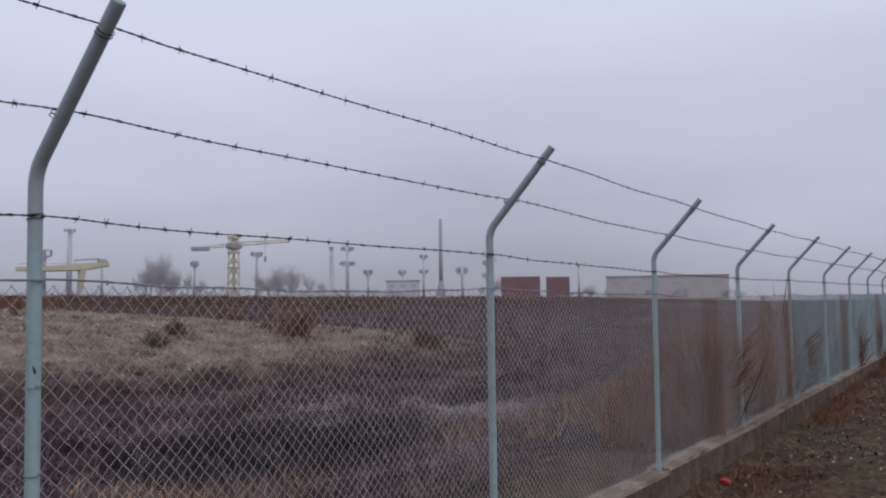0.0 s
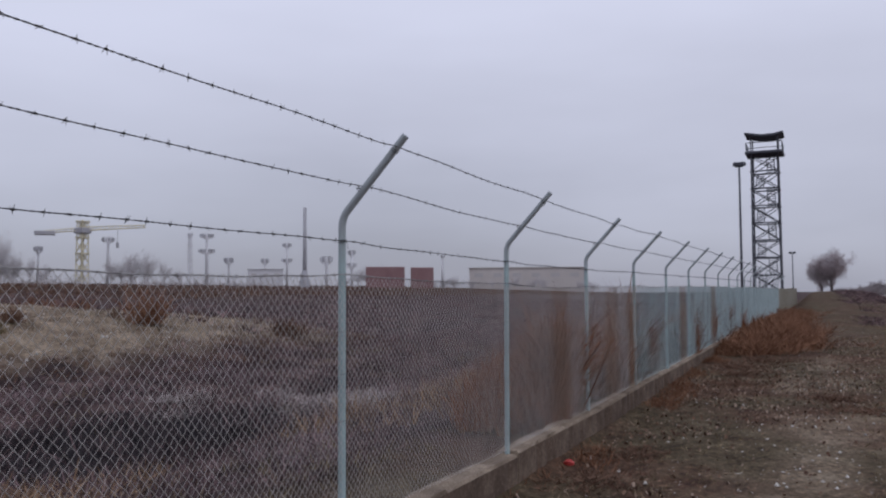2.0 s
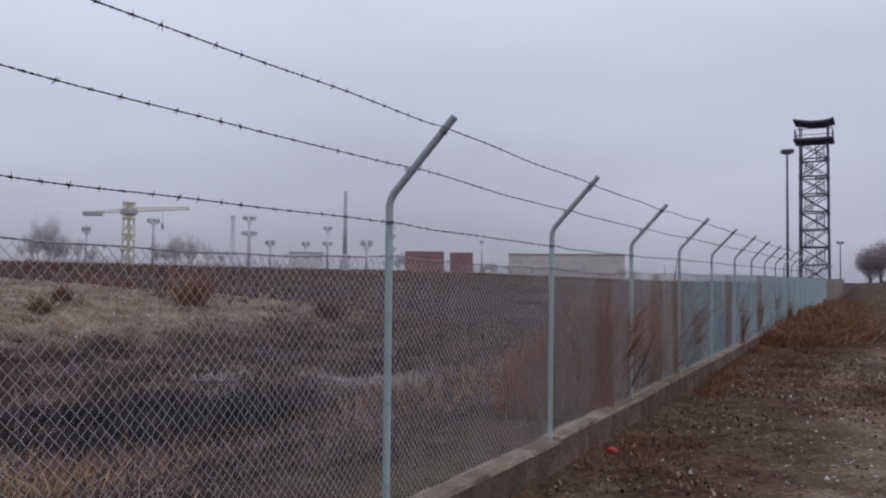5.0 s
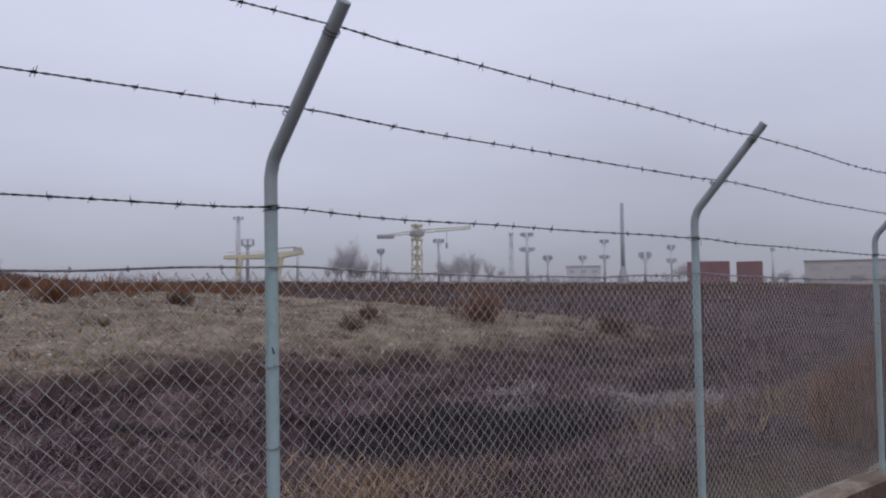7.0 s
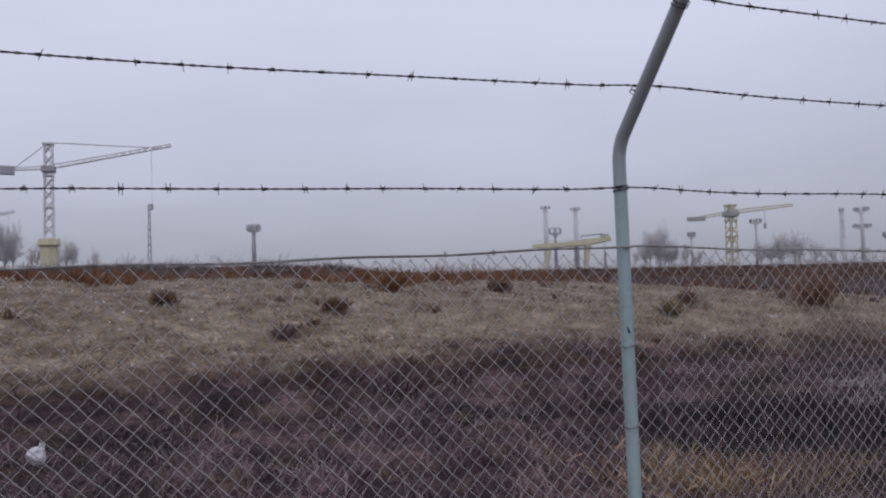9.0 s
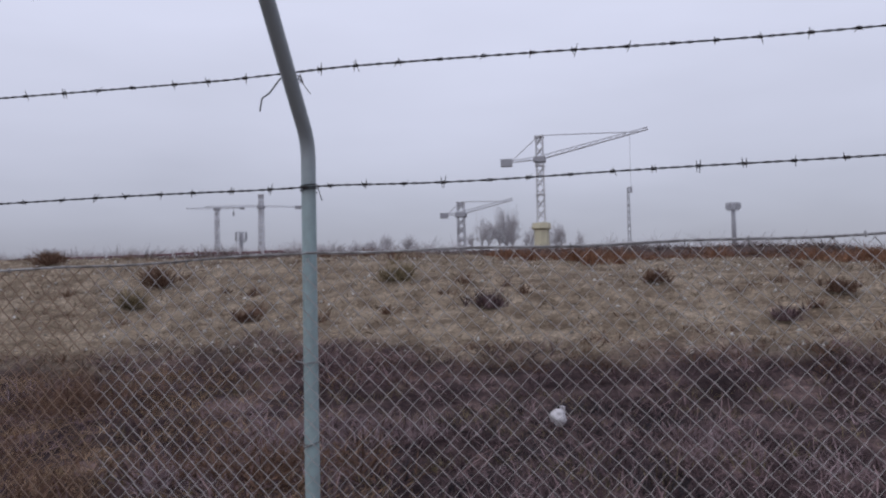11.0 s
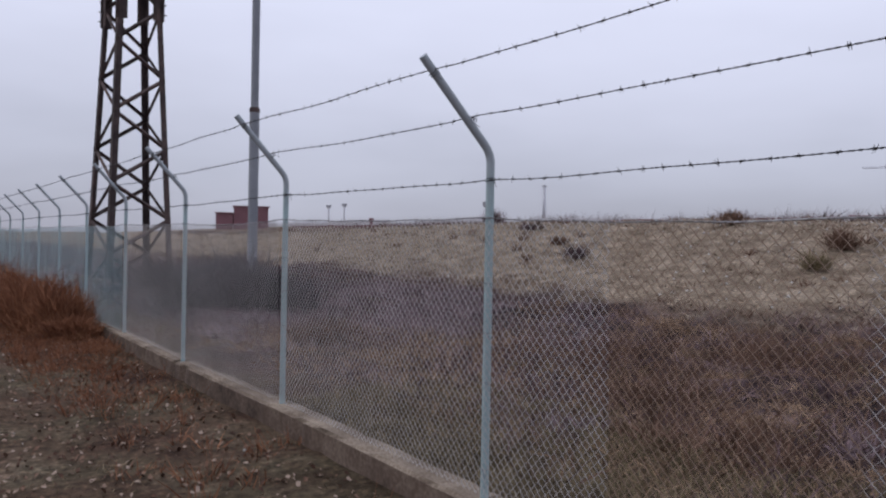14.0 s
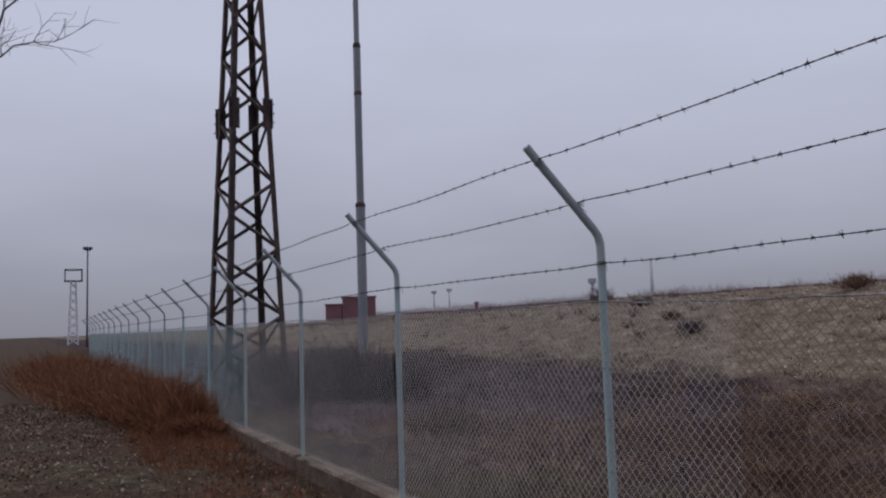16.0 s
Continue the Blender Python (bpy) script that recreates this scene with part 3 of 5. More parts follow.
ME_heavypanel = mesh_panel(0.02885, 0.0297, 0.0025, M_mesh)
ME_panel, ME_bluepanel, ME_farpanel = mesh_panel(0.02885, 0.0297, 0.0019, M_mesh), mesh_panel(0.02885, 0.0297, 0.0019, M_bluemesh), mesh_panel(0.0577, 0.0594, 0.0034, M_bluemesh)
for k in range(FIRST, LAST):
    o = new("mesh_panel", ME_heavypanel if k in (-3, -2) else ME_panel if -6 < k < 4 else ME_bluepanel if -9 < k < 9 else ME_farpanel)
    o.parent = fence
    o.matrix_basis = pose(k * SP, 0, rise(k), 0, slant(k))


def strand(seed, near=True, sag=0.01):
    """One bay of barbed wire: two twisted wires, barbs wound round them at every 12 to 15 cm."""
    rnd = random.Random(seed)
    bm = bmesh.new()
    ph = rnd.uniform(0, 6)
    bends = [(rnd.uniform(0.5, 2.5), rnd.uniform(0, 6), rnd.uniform(0.001, 0.0035)) for _ in range(5)]

    def line(x):
        z = sum(a * math.sin(w * 2 * x + p) for w, p, a in bends) - sag * math.sin(math.pi * x / SP)
        y = sum(a * math.sin(w * 2.6 * x + p + 2) for w, p, a in bends)
        fade = min(1, x / 0.2, (SP - x) / 0.2)
        return Vector((x, y * fade, z * fade))

    n = 120 if near else 24
    xs = [SP * i / n for i in range(n + 1)]
    if near:
        for s in (0, math.pi):
            tube(bm, [line(x) + 0.0024 * Vector((0, math.cos(x * 85 + ph + s), math.sin(x * 85 + ph + s))) for x in xs], 0.0024, 4, False)
    else:
        tube(bm, [line(x) for x in xs], 0.0034, 4, False)
    x = rnd.uniform(0.04, 0.12)
    while x < SP - 0.03:
        c = line(x)
        tube(bm, [c + Vector((-0.008, 0, 0)), c + Vector((0.008, 0, 0))], 0.0052 if near else 0.006, 5)
        for q in range(2):
            a = rnd.uniform(0, math.pi)
            d = Vector((rnd.uniform(-0.35, 0.35), math.cos(a), math.sin(a))).normalized()
            o = c + Vector((0.005 * (q * 2 - 1), 0, 0))
            tube(bm, [o - d * rnd.uniform(0.013, 0.022), o, o + d * rnd.uniform(0.013, 0.022)], [0.001, 0.0021, 0.001], 3, False)
        x += rnd.uniform(0.115, 0.155)
    return finish("barbed_wire", bm, M_wire)


NEAR_STRANDS = [strand(s) for s in range(6)]
FAR_STRANDS = [strand(s + 20, False) for s in range(3)]
for k in range(FIRST, LAST):
    for q, (y, z) in enumerate((LOW, MIDDLE, TOP)):
        near = -6 < k < 5
        o = new("barbed_wire", NEAR_STRANDS[(k * 3 + q) % 6] if near else FAR_STRANDS[(k + q) % 3])
        o.parent = fence
        o.matrix_basis = pose(k * SP, y, z + rise(k), 0, slant(k))


def cable(seed):
    rnd = random.Random(seed)
    sag = rnd.uniform(0.01, 0.035)
    bm = bmesh.new()
    tube(bm, [(SP * i / 30, -0.032 + 0.003 * math.sin(i), -sag * math.sin(math.pi * i / 30) + 0.003 * math.sin(i * 0.9 + seed)) for i in range(31)], 0.0042, 6, False)
    for i in range(9):
        x = SP * (i + rnd.uniform(0.1, 0.9)) / 9
        c = Vector((x, -0.03, -sag * math.sin(math.pi * x / SP)))
        tube(bm, [c + Vector((0.004, 0.009 * math.cos(a), 0.009 * math.sin(a))) for a in np.linspace(0, 6, 8)], 0.0018, 4, False)
    return finish("tension_cable", bm, M_cable)


CABLES = [cable(s) for s in range(4)]
for k in range(FIRST, LAST):
    o = new("tension_cable", CABLES[k % 4])
    o.parent = fence
    o.matrix_basis = pose(k * SP, 0, 1.9 + rise(k), 0, slant(k))

# sheet-metal hoarding that carries the fence line on
hoarding = root("sheet_fence", "weathered beige sheet-metal hoarding continuing the fence", "fence")
bm = bmesh.new()
for i in range(17):
    box(bm, (i * 0.185, 0.02 * (i % 2), 0.95), (0.188, 0.012, 1.9), 0)
ME_sheet = finish("sheet", bm, M_sheet)
for i in range(14):
    o = new("sheet", ME_sheet)
    o.parent = hoarding
    o.location = (60.2 + i * 3.2, 0, float(height(61 + i * 3.2, 0)))


# ---- lattice work ----
def lattice(parent, c, z0, z1, w0, w1, bays, leg, brace, m, names=("leg", "brace"), turn=0.0, cross=True):
    """A four-legged lattice mast; every leg and every brace is a part."""
    rot = Matrix.Rotation(turn, 3, "Z")

    def corner(i, k):
        w = (w0 + (w1 - w0) * k) / 2
        sx, sy = ((-1, -1), (1, -1), (1, 1), (-1, 1))[i % 4]
        return Vector((c[0], c[1], z0 + (z1 - z0) * k)) + rot @ Vector((sx * w, sy * w, 0))

    for i in range(4):
        bm = bmesh.new()
        angle_bar(bm, corner(i, 0), corner(i, 1), leg, (c[0], c[1], (z0 + z1) / 2))
        part(names[0], bm, m, parent)
    for i in range(4):
        for j in range(bays):
            a, b = j / bays, (j + 1) / bays
            pairs = [(corner(i, a), corner(i + 1, b)), (corner(i + 1, a), corner(i, b))]
            if not cross:
                pairs = [pairs[(i + j) % 2]]
            for p, q in pairs:
                bm = bmesh.new()
                angle_bar(bm, p, q, brace, (c[0], c[1], (p.z + q.z) / 2))
                part(names[1], bm, m, parent)
    return corner


# rusty lattice pylon behind the fence
def pylon(x, y, turn):
    z = float(height(x, y))
    r = root("lattice_pylon", "dark rusty steel lattice pylon behind the fence", "pylon", at=(x, y, z))
    corner = lattice(r, (0, 0), -0.1, 15.5, 1.95, 0.70, 15, 0.17, 0.085, M_pylon, turn=turn, cross=False)
    for i in range(4):
        k = (8.15 + 0.1) / 15.6
        a, b = corner(i, k - 0.03 + 0.006 * i), corner(i, k + 0.032 + 0.006 * i)
        mid = (a + b) / 2
        inward = Vector((-mid.x, -mid.y, 0)).normalized()
        bm = bmesh.new()
        for q in (0, 1):
            side = Vector((inward.x, 0, 0)) if q else Vector((0, inward.y, 0))
            side.normalize()
            box(bm, mid + side * 0.09, (0.34 if q else 0.025, 0.025 if q else 0.34, (b - a).length), turn, 0.008)
        for q in range(3):
            tube(bm, [a.lerp(b, 0.2 + 0.3 * q) - inward * 0.02, a.lerp(b, 0.2 + 0.3 * q) - inward * 0.13], 0.018, 6)
        part("splice_plate", bm, M_pylon, r, "bolted splice plates on a leg")
        bm = bmesh.new()
        box(bm, corner(i, 0) + Vector((0, 0, 0.1)), (0.6, 0.6, 0.5), turn, 0.03)
        part("footing", bm, M_conc, r, "weathered concrete footing")
    bm = bmesh.new()
    pts = [corner(2, k / 20) * 0.93 + Vector((0.05 * math.sin(k * 1.7), 0.05 * math.cos(k * 2.1), 0)) for k in range(21)]
    tube(bm, pts, 0.03, 5)
    part("cable", bm, M_wire, r, "thick dark cable clipped down a leg")


pylon(-27.68, 2.93, radians(7))


# grey tubular pole
def steel_pole(x, y, h, r0, r1):
    r = root("steel_pole", "tall grey galvanised tubular steel pole behind the fence", "pole", at=spot(x, y))
    bm = bmesh.new()
    tube(bm, [(0, 0, -0.2), (0, 0, 4.35)], r0, 18)
    part("lower_tube", bm, M_galv, r)
    bm = bmesh.new()
    tube(bm, [(0, 0, 4.3), (0, 0, 8.0)], (r0 + r1) / 2, 18)
    part("middle_tube", bm, M_galv, r)
    bm = bmesh.new()
    tube(bm, [(0, 0, 7.9), (0, 0, h)], r1, 18)
    part("upper_tube", bm, M_galv, r)
    for z, q in ((4.35, r0), (6.9, (r0 + r1) / 2), (8.0, (r0 + r1) / 2)):
        bm = bmesh.new()
        tube(bm, [(0, 0, z - 0.06), (0, 0, z + 0.02), (0, 0, z + 0.05)], [q * 1.07, q * 1.07, q * 0.85], 18)
        part("collar", bm, M_pylon, r, "dark joint collar")
    bm = bmesh.new()
    box(bm, (0, 0, 0.0), (0.5, 0.5, 0.3), 0, 0.02)
    part("footing", bm, M_conc, r)


steel_pole(-19.08, 3.52, 14, 0.104, 0.062)


# watchtower with a butterfly roof
def watchtower(x, y):
    r = root("watchtower", "dark steel lattice watchtower with a tilted roof beside the fence", "watchtower", at=(x, y, float(height(x, y))))
    H = 15.1
    lattice(r, (0, 0), 0, H, 2.66, 2.5, 9, 0.14, 0.06, M_tower)
    for k in range(9):
        z0, z1 = H * k / 9, H * (k + 1) / 9
        s = 1 if k % 2 else -1
        bm = bmesh.new()
        for w in (-0.35, 0.35):
            tube(bm, [(-0.9 * s, w + 0.5 * s, z0), (0.9 * s, w + 0.5 * s, z1)], 0.04, 4)
        for q in range(8):
            u = (q + 0.5) / 8
            box(bm, (-0.9 * s + 1.8 * s * u, 0.5 * s, z0 + (z1 - z0) * u), (0.24, 0.7, 0.04))
        part("stair_flight", bm, M_tower, r)
        bm = bmesh.new()
        box(bm, (s * 1.1, 0, z1), (0.6, 2.5, 0.07))
        part("landing", bm, M_tower, r)
        for a in range(4):
            ca = math.cos(a * math.pi / 2), math.sin(a * math.pi / 2)
            bm = bmesh.new()
            box(bm, (ca[0] * 1.28, ca[1] * 1.28, z1), (0.09 if ca[0] ** 2 > 0.5 else 2.6, 0.09 if ca[1] ** 2 > 0.5 else 2.6, 0.11))
            part("ring_beam", bm, M_tower, r)
    bm = bmesh.new()
    box(bm, (0, 0, H + 0.12), (3.45, 3.45, 0.24), 0, 0.03)
    part("platform", bm, M_tower, r)
    for sx in (-1.62, -0.55, 0.55, 1.62):
        for sy in (-1.62, 1.62):
            bm = bmesh.new()
            tube(bm, [(sx, sy, H + 0.3), (sx, sy, H + 1.1)], 0.035, 5)
            part("rail_post", bm, M_tower, r)
    for sy in (-1.62, 1.62):
        bm = bmesh.new()
        tube(bm, [(-1.62, sy, H + 1.08), (1.62, sy, H + 1.08)], 0.035, 5)
        part("rail", bm, M_tower, r)
        bm = bmesh.new()
        tube(bm, [(sy, -1.62, H + 1.08), (sy, 1.62, H + 1.08)], 0.035, 5)
        part("rail", bm, M_tower, r)
    for sx in (-1.2, 1.2):
        for sy in (-1.2, 1.2):
            bm = bmesh.new()
            tube(bm, [(sx, sy, H + 0.2), (sx, sy, H + 1.72)], 0.06, 6)
            part("roof_post", bm, M_tower, r)
    bm = bmesh.new()
    prof = [(-1.75, H + 1.86), (-0.9, H + 1.66), (0.2, H + 1.62), (1.75, H + 1.95)]
    low = [bm.verts.new((sx, y0, z)) for sx in (-1.7, 1.7) for y0, z in prof]
    top = [bm.verts.new((sx, y0, z + 0.22 - 0.03 * abs(y0))) for sx in (-1.7, 1.7) for y0, z in prof]
    for i in range(3):
        bm.faces.new((low[i], low[i + 1], low[i + 5], low[i + 4]))
        bm.faces.new((top[i], top[i + 1], top[i + 5], top[i + 4]))
        bm.faces.new((low[i], low[i + 1], top[i + 1], top[i]))
        bm.faces.new((low[i + 4], low[i + 5], top[i + 5], top[i + 4]))
    bm.faces.new((low[0], low[4], top[4], top[0]))
    bm.faces.new((low[3], low[7], top[7], top[3]))
    part("roof", bm, M_tower, r, "sagging butterfly roof")


watchtower(83.51, 1.94)


def light_mast(x, y, top, label, rad=0.14, head=(1.6, 0.5), lattice_w=0.0, second=None, mat=None, heads=6):
    """A floodlight mast: pole or lattice shaft, head frame, lamps."""
    mat = mat or M_farsteel
    z = float(height(x, y))
    h = top - z
    r = root("light_mast", label, "light mast", at=(x, y, z), group="light masts of the yard")
    if lattice_w:
        lattice(r, (0, 0), 0, h - 0.3, lattice_w, lattice_w * 0.6, max(4, int(h / (lattice_w * 1.6))), lattice_w * 0.2, lattice_w * 0.1, mat, cross=False)
    else:
        bm = bmesh.new()
        tube(bm, [(0, 0, -0.2), (0, 0, h * 0.5), (0, 0, h - 0.1)], [rad, rad * 0.9, rad * 0.7], 10)
        part("shaft", bm, mat, r, "", True)
    for hz, w in ([(h, head[0])] if second is None else [(h, head[0]), (second - z, head[0] * 1.2)]):
        bm = bmesh.new()
        ring = [(w / 2 * math.cos(a), w / 2 * math.sin(a), hz - head[1]) for a in np.linspace(0, 2 * math.pi, 13)]
        tube(bm, ring, 0.07, 4)
        tube(bm, [(p[0], p[1], hz - 0.05) for p in ring], 0.05, 4)
        for a in range(4):
            tube(bm, [(0, 0, hz - head[1] * 1.6), ring[a * 3], (ring[a * 3][0], ring[a * 3][1], hz - 0.04)], 0.05, 4)
        part("head_frame", bm, mat, r)
        for q in range(heads):
            a = q * 2 * math.pi / heads
            bm = bmesh.new()
            box(bm, (w * 0.52 * math.cos(a), w * 0.52 * math.sin(a), hz - head[1] * 0.5), (0.22, 0.5, head[1] * 0.75), a, 0.03)
            part("floodlight", bm, M_fardark, r, "grey floodlight housing")


# right-hand flood pole beside the watchtower
def flood_pole(x, y, top, arm):
    z = float(height(x, y))
    h = top - z
    r = root("flood_pole", "slim dark flood-light pole with twin heads beside the fence", "light pole", at=(x, y, z))
    bm = bmesh.new()
    tube(bm, [(0, 0, -0.2), (0, 0, h - 0.3)], [0.13, 0.09], 10)
    part("shaft", bm, M_tower, r, "", True)
    bm = bmesh.new()
    tube(bm, [(0, -arm, h - 0.25), (0, arm, h - 0.25)], 0.06, 6)
    part("cross_arm", bm, M_tower, r)
    for s in (-1, 1):
        bm = bmesh.new()
        box(bm, (0.1, s * arm * 0.75, h), (0.5, 0.55, 0.36), 0.3 * s, 0.05)
        part("floodlight", bm, M_tower, r)


flood_pole(78.3, 3.91, 13.7, 0.35)
flood_pole(-122.14, 3.12, 13.59, 0.4)
flood_pole(178.51, 2.56, 9.74, 0.5)

LM = "pale floodlight mast rising over the yard"
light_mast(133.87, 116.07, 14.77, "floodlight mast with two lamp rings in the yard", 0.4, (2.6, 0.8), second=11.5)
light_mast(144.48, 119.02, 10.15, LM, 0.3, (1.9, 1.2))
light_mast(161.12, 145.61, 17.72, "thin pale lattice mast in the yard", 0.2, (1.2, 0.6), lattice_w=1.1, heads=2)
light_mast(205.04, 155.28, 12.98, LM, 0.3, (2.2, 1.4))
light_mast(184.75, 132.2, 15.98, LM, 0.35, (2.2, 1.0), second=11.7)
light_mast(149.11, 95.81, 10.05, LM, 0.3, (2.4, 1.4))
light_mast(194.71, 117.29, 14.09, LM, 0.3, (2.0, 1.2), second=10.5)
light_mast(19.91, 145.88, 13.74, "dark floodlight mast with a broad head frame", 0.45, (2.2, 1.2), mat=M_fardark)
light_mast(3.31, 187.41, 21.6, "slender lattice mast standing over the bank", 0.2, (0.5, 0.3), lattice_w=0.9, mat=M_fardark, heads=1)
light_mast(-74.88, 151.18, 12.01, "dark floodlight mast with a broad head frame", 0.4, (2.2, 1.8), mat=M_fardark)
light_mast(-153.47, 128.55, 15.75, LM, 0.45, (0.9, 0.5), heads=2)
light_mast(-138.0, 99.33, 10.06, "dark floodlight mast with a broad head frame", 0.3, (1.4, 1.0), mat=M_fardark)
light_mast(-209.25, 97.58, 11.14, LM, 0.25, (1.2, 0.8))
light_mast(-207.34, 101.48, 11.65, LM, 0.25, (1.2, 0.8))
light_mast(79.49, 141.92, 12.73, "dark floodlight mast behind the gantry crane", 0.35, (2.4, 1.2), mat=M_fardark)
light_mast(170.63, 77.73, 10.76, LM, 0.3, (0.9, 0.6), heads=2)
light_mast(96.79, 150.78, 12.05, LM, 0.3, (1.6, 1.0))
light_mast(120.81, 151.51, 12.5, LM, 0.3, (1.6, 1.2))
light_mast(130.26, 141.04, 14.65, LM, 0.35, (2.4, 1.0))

# thick dark mast with a flared foot
mast = root("flared_mast", "tall dark tapering mast on a flared foot", "mast", at=spot(121.88, 82.69))
hm = 17.61 - float(height(121.88, 82.69))
bm = bmesh.new()
tube(bm, [(0, 0, 1.5), (0, 0, hm * 0.5), (0, 0, hm)], [0.42, 0.36, 0.3], 12)
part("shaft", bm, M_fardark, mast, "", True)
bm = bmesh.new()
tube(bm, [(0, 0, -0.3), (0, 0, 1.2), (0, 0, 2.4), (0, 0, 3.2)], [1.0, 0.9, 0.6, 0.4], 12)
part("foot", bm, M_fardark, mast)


# second tower far along the fence, with an open box platform
def box_tower(x, y, top):
    z = float(height(x, y))
    h = top - z
    r = root("platform_tower", "pale lattice tower carrying an open box platform", "tower", at=(x, y, z))
    lattice(r, (0, 0), 0, h - 1.9, 1.7, 0.95, 8, 0.2, 0.1, M_farsteel)
    for hz in (h - 1.9, h):
        for s in (-1.3, 1.3):
            bm = bmesh.new()
            box(bm, (0, s, hz), (2.8, 0.12, 0.14))
            part("frame_beam", bm, M_tower, r)
            bm = bmesh.new()
            box(bm, (s, 0, hz), (0.12, 2.8, 0.14))
            part("frame_beam", bm, M_tower, r)
    for sx in (-1.3, 1.3):
        for sy in (-1.3, 1.3):
            bm = bmesh.new()
            box(bm, (sx, sy, h - 0.95), (0.11, 0.11, 1.9))
            part("frame_post", bm, M_tower, r)


box_tower(-151.95, 2.45, 12.84)


# ---- cranes ----
def girder(name, parent, a, b, w, m, bays, label=""):
    """A triangular lattice girder as one part."""
    a, b = Vector(a), Vector(b)
    d = (b - a).normalized()
    side = d.cross(Vector((0, 0, 1))).normalized()
    up = side.cross(d)
    bm = bmesh.new()

    def pt(k, i):
        o = (side * w * 0.5, -side * w * 0.5, up * w * 0.9)[i]
        return a.lerp(b, k) + o * (1 - 0.35 * k)

    for i in range(3):
        tube(bm, [pt(0, i), pt(1, i)], w * 0.11, 5)
    for j in range(bays):
        for i in range(3):
            tube(bm, [pt(j / bays, i), pt((j + 1) / bays, (i + 1) % 3)], w * 0.06, 4)
    return part(name, bm, m, parent, label)


def tower_crane(x, y, top, jib, counter, w, mast_m, jib_m, label, slew, base=None, tie=True, box_size=(2.6, 1.4, 1.7), hook=None):
    z = float(height(x, y))
    r = root("tower_crane", label, "crane", at=(x, y, z), group="cranes of the yard")

    def loc(p):
        return Vector(p) - Vector((x, y, z))

    h = top - z
    lattice(r, (0, 0), 0, h, w, w * 0.85, max(6, int(h / w / 1.1)), w * 0.14, w * 0.09, mast_m, names=("mast_leg", "mast_brace"))
    for q in range(4):
        bm = bmesh.new()
        box(bm, (0, 0, h * (q + 1) / 4 - 0.3), (w * 1.05, w * 1.05, 0.3))
        part("mast_collar", bm, mast_m, r)
    hub = Vector((0, 0, slew - z))
    bm = bmesh.new()
    box(bm, hub, (w * 1.3, w * 1.3, w * 0.6), 0, 0.1)
    part("slewing_ring", bm, M_fardark, r)
    girder("jib", r, hub, loc(jib), w * 0.45, jib_m, 16)
    girder("counter_jib", r, hub, loc(counter), w * 0.4, jib_m, 8)
    d = (loc(counter) - hub)
    bm = bmesh.new()
    box(bm, loc(counter), box_size, math.atan2(d.y, d.x), 0.08)
    part("counterweight", bm, M_fardark, r, "dark ballast block")
    if tie:
        for target in (hub.lerp(loc(jib), 0.92), hub.lerp(loc(counter), 0.9)):
            bm = bmesh.new()
            tube(bm, [(0, 0, h), target], w * 0.06, 5)
            part("tie_bar", bm, jib_m, r)
    if base:
        bm = bmesh.new()
        tube(bm, [(0, 0, -0.5), (0, 0, base * 0.75), (0, 0, base * 0.8), (0, 0, base)], [w * 0.85, w * 0.8, w * 1.1, w * 1.0], 8)
        part("base_drum", bm, M_faryellow, r, "yellow drum-shaped base")
    if hook:
        p = hub.lerp(loc(jib), hook[0])
        bm = bmesh.new()
        tube(bm, [p, p - Vector((0, 0, hook[1]))], 0.05, 4)
        box(bm, p - Vector((0, 0, hook[1])), (0.5, 0.5, 1.3), 0, 0.1)
        part("hook_block", bm, M_fardark, r)
    return r


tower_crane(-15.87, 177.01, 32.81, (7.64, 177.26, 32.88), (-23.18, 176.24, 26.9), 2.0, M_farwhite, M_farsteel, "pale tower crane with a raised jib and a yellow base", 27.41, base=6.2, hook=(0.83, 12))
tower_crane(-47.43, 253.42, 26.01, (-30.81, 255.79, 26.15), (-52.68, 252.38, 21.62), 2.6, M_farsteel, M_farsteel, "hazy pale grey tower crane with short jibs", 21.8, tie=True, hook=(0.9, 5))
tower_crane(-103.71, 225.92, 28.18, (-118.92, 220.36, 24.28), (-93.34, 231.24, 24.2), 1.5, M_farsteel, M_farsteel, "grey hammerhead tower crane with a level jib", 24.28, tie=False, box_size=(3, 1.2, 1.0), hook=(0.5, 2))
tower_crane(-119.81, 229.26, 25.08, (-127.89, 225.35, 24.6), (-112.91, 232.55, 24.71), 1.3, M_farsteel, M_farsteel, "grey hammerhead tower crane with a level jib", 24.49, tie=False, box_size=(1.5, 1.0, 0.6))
tower_crane(123.13, 140.81, 17.85, (132.44, 132.15, 16.64), (117.63, 145.6, 14.95), 2.0, M_faryellow, M_faryellow, "haze-pale yellow portal crane with a level jib", 15.64, tie=False, box_size=(4.0, 1.6, 0.9), hook=(0.55, 3.5))


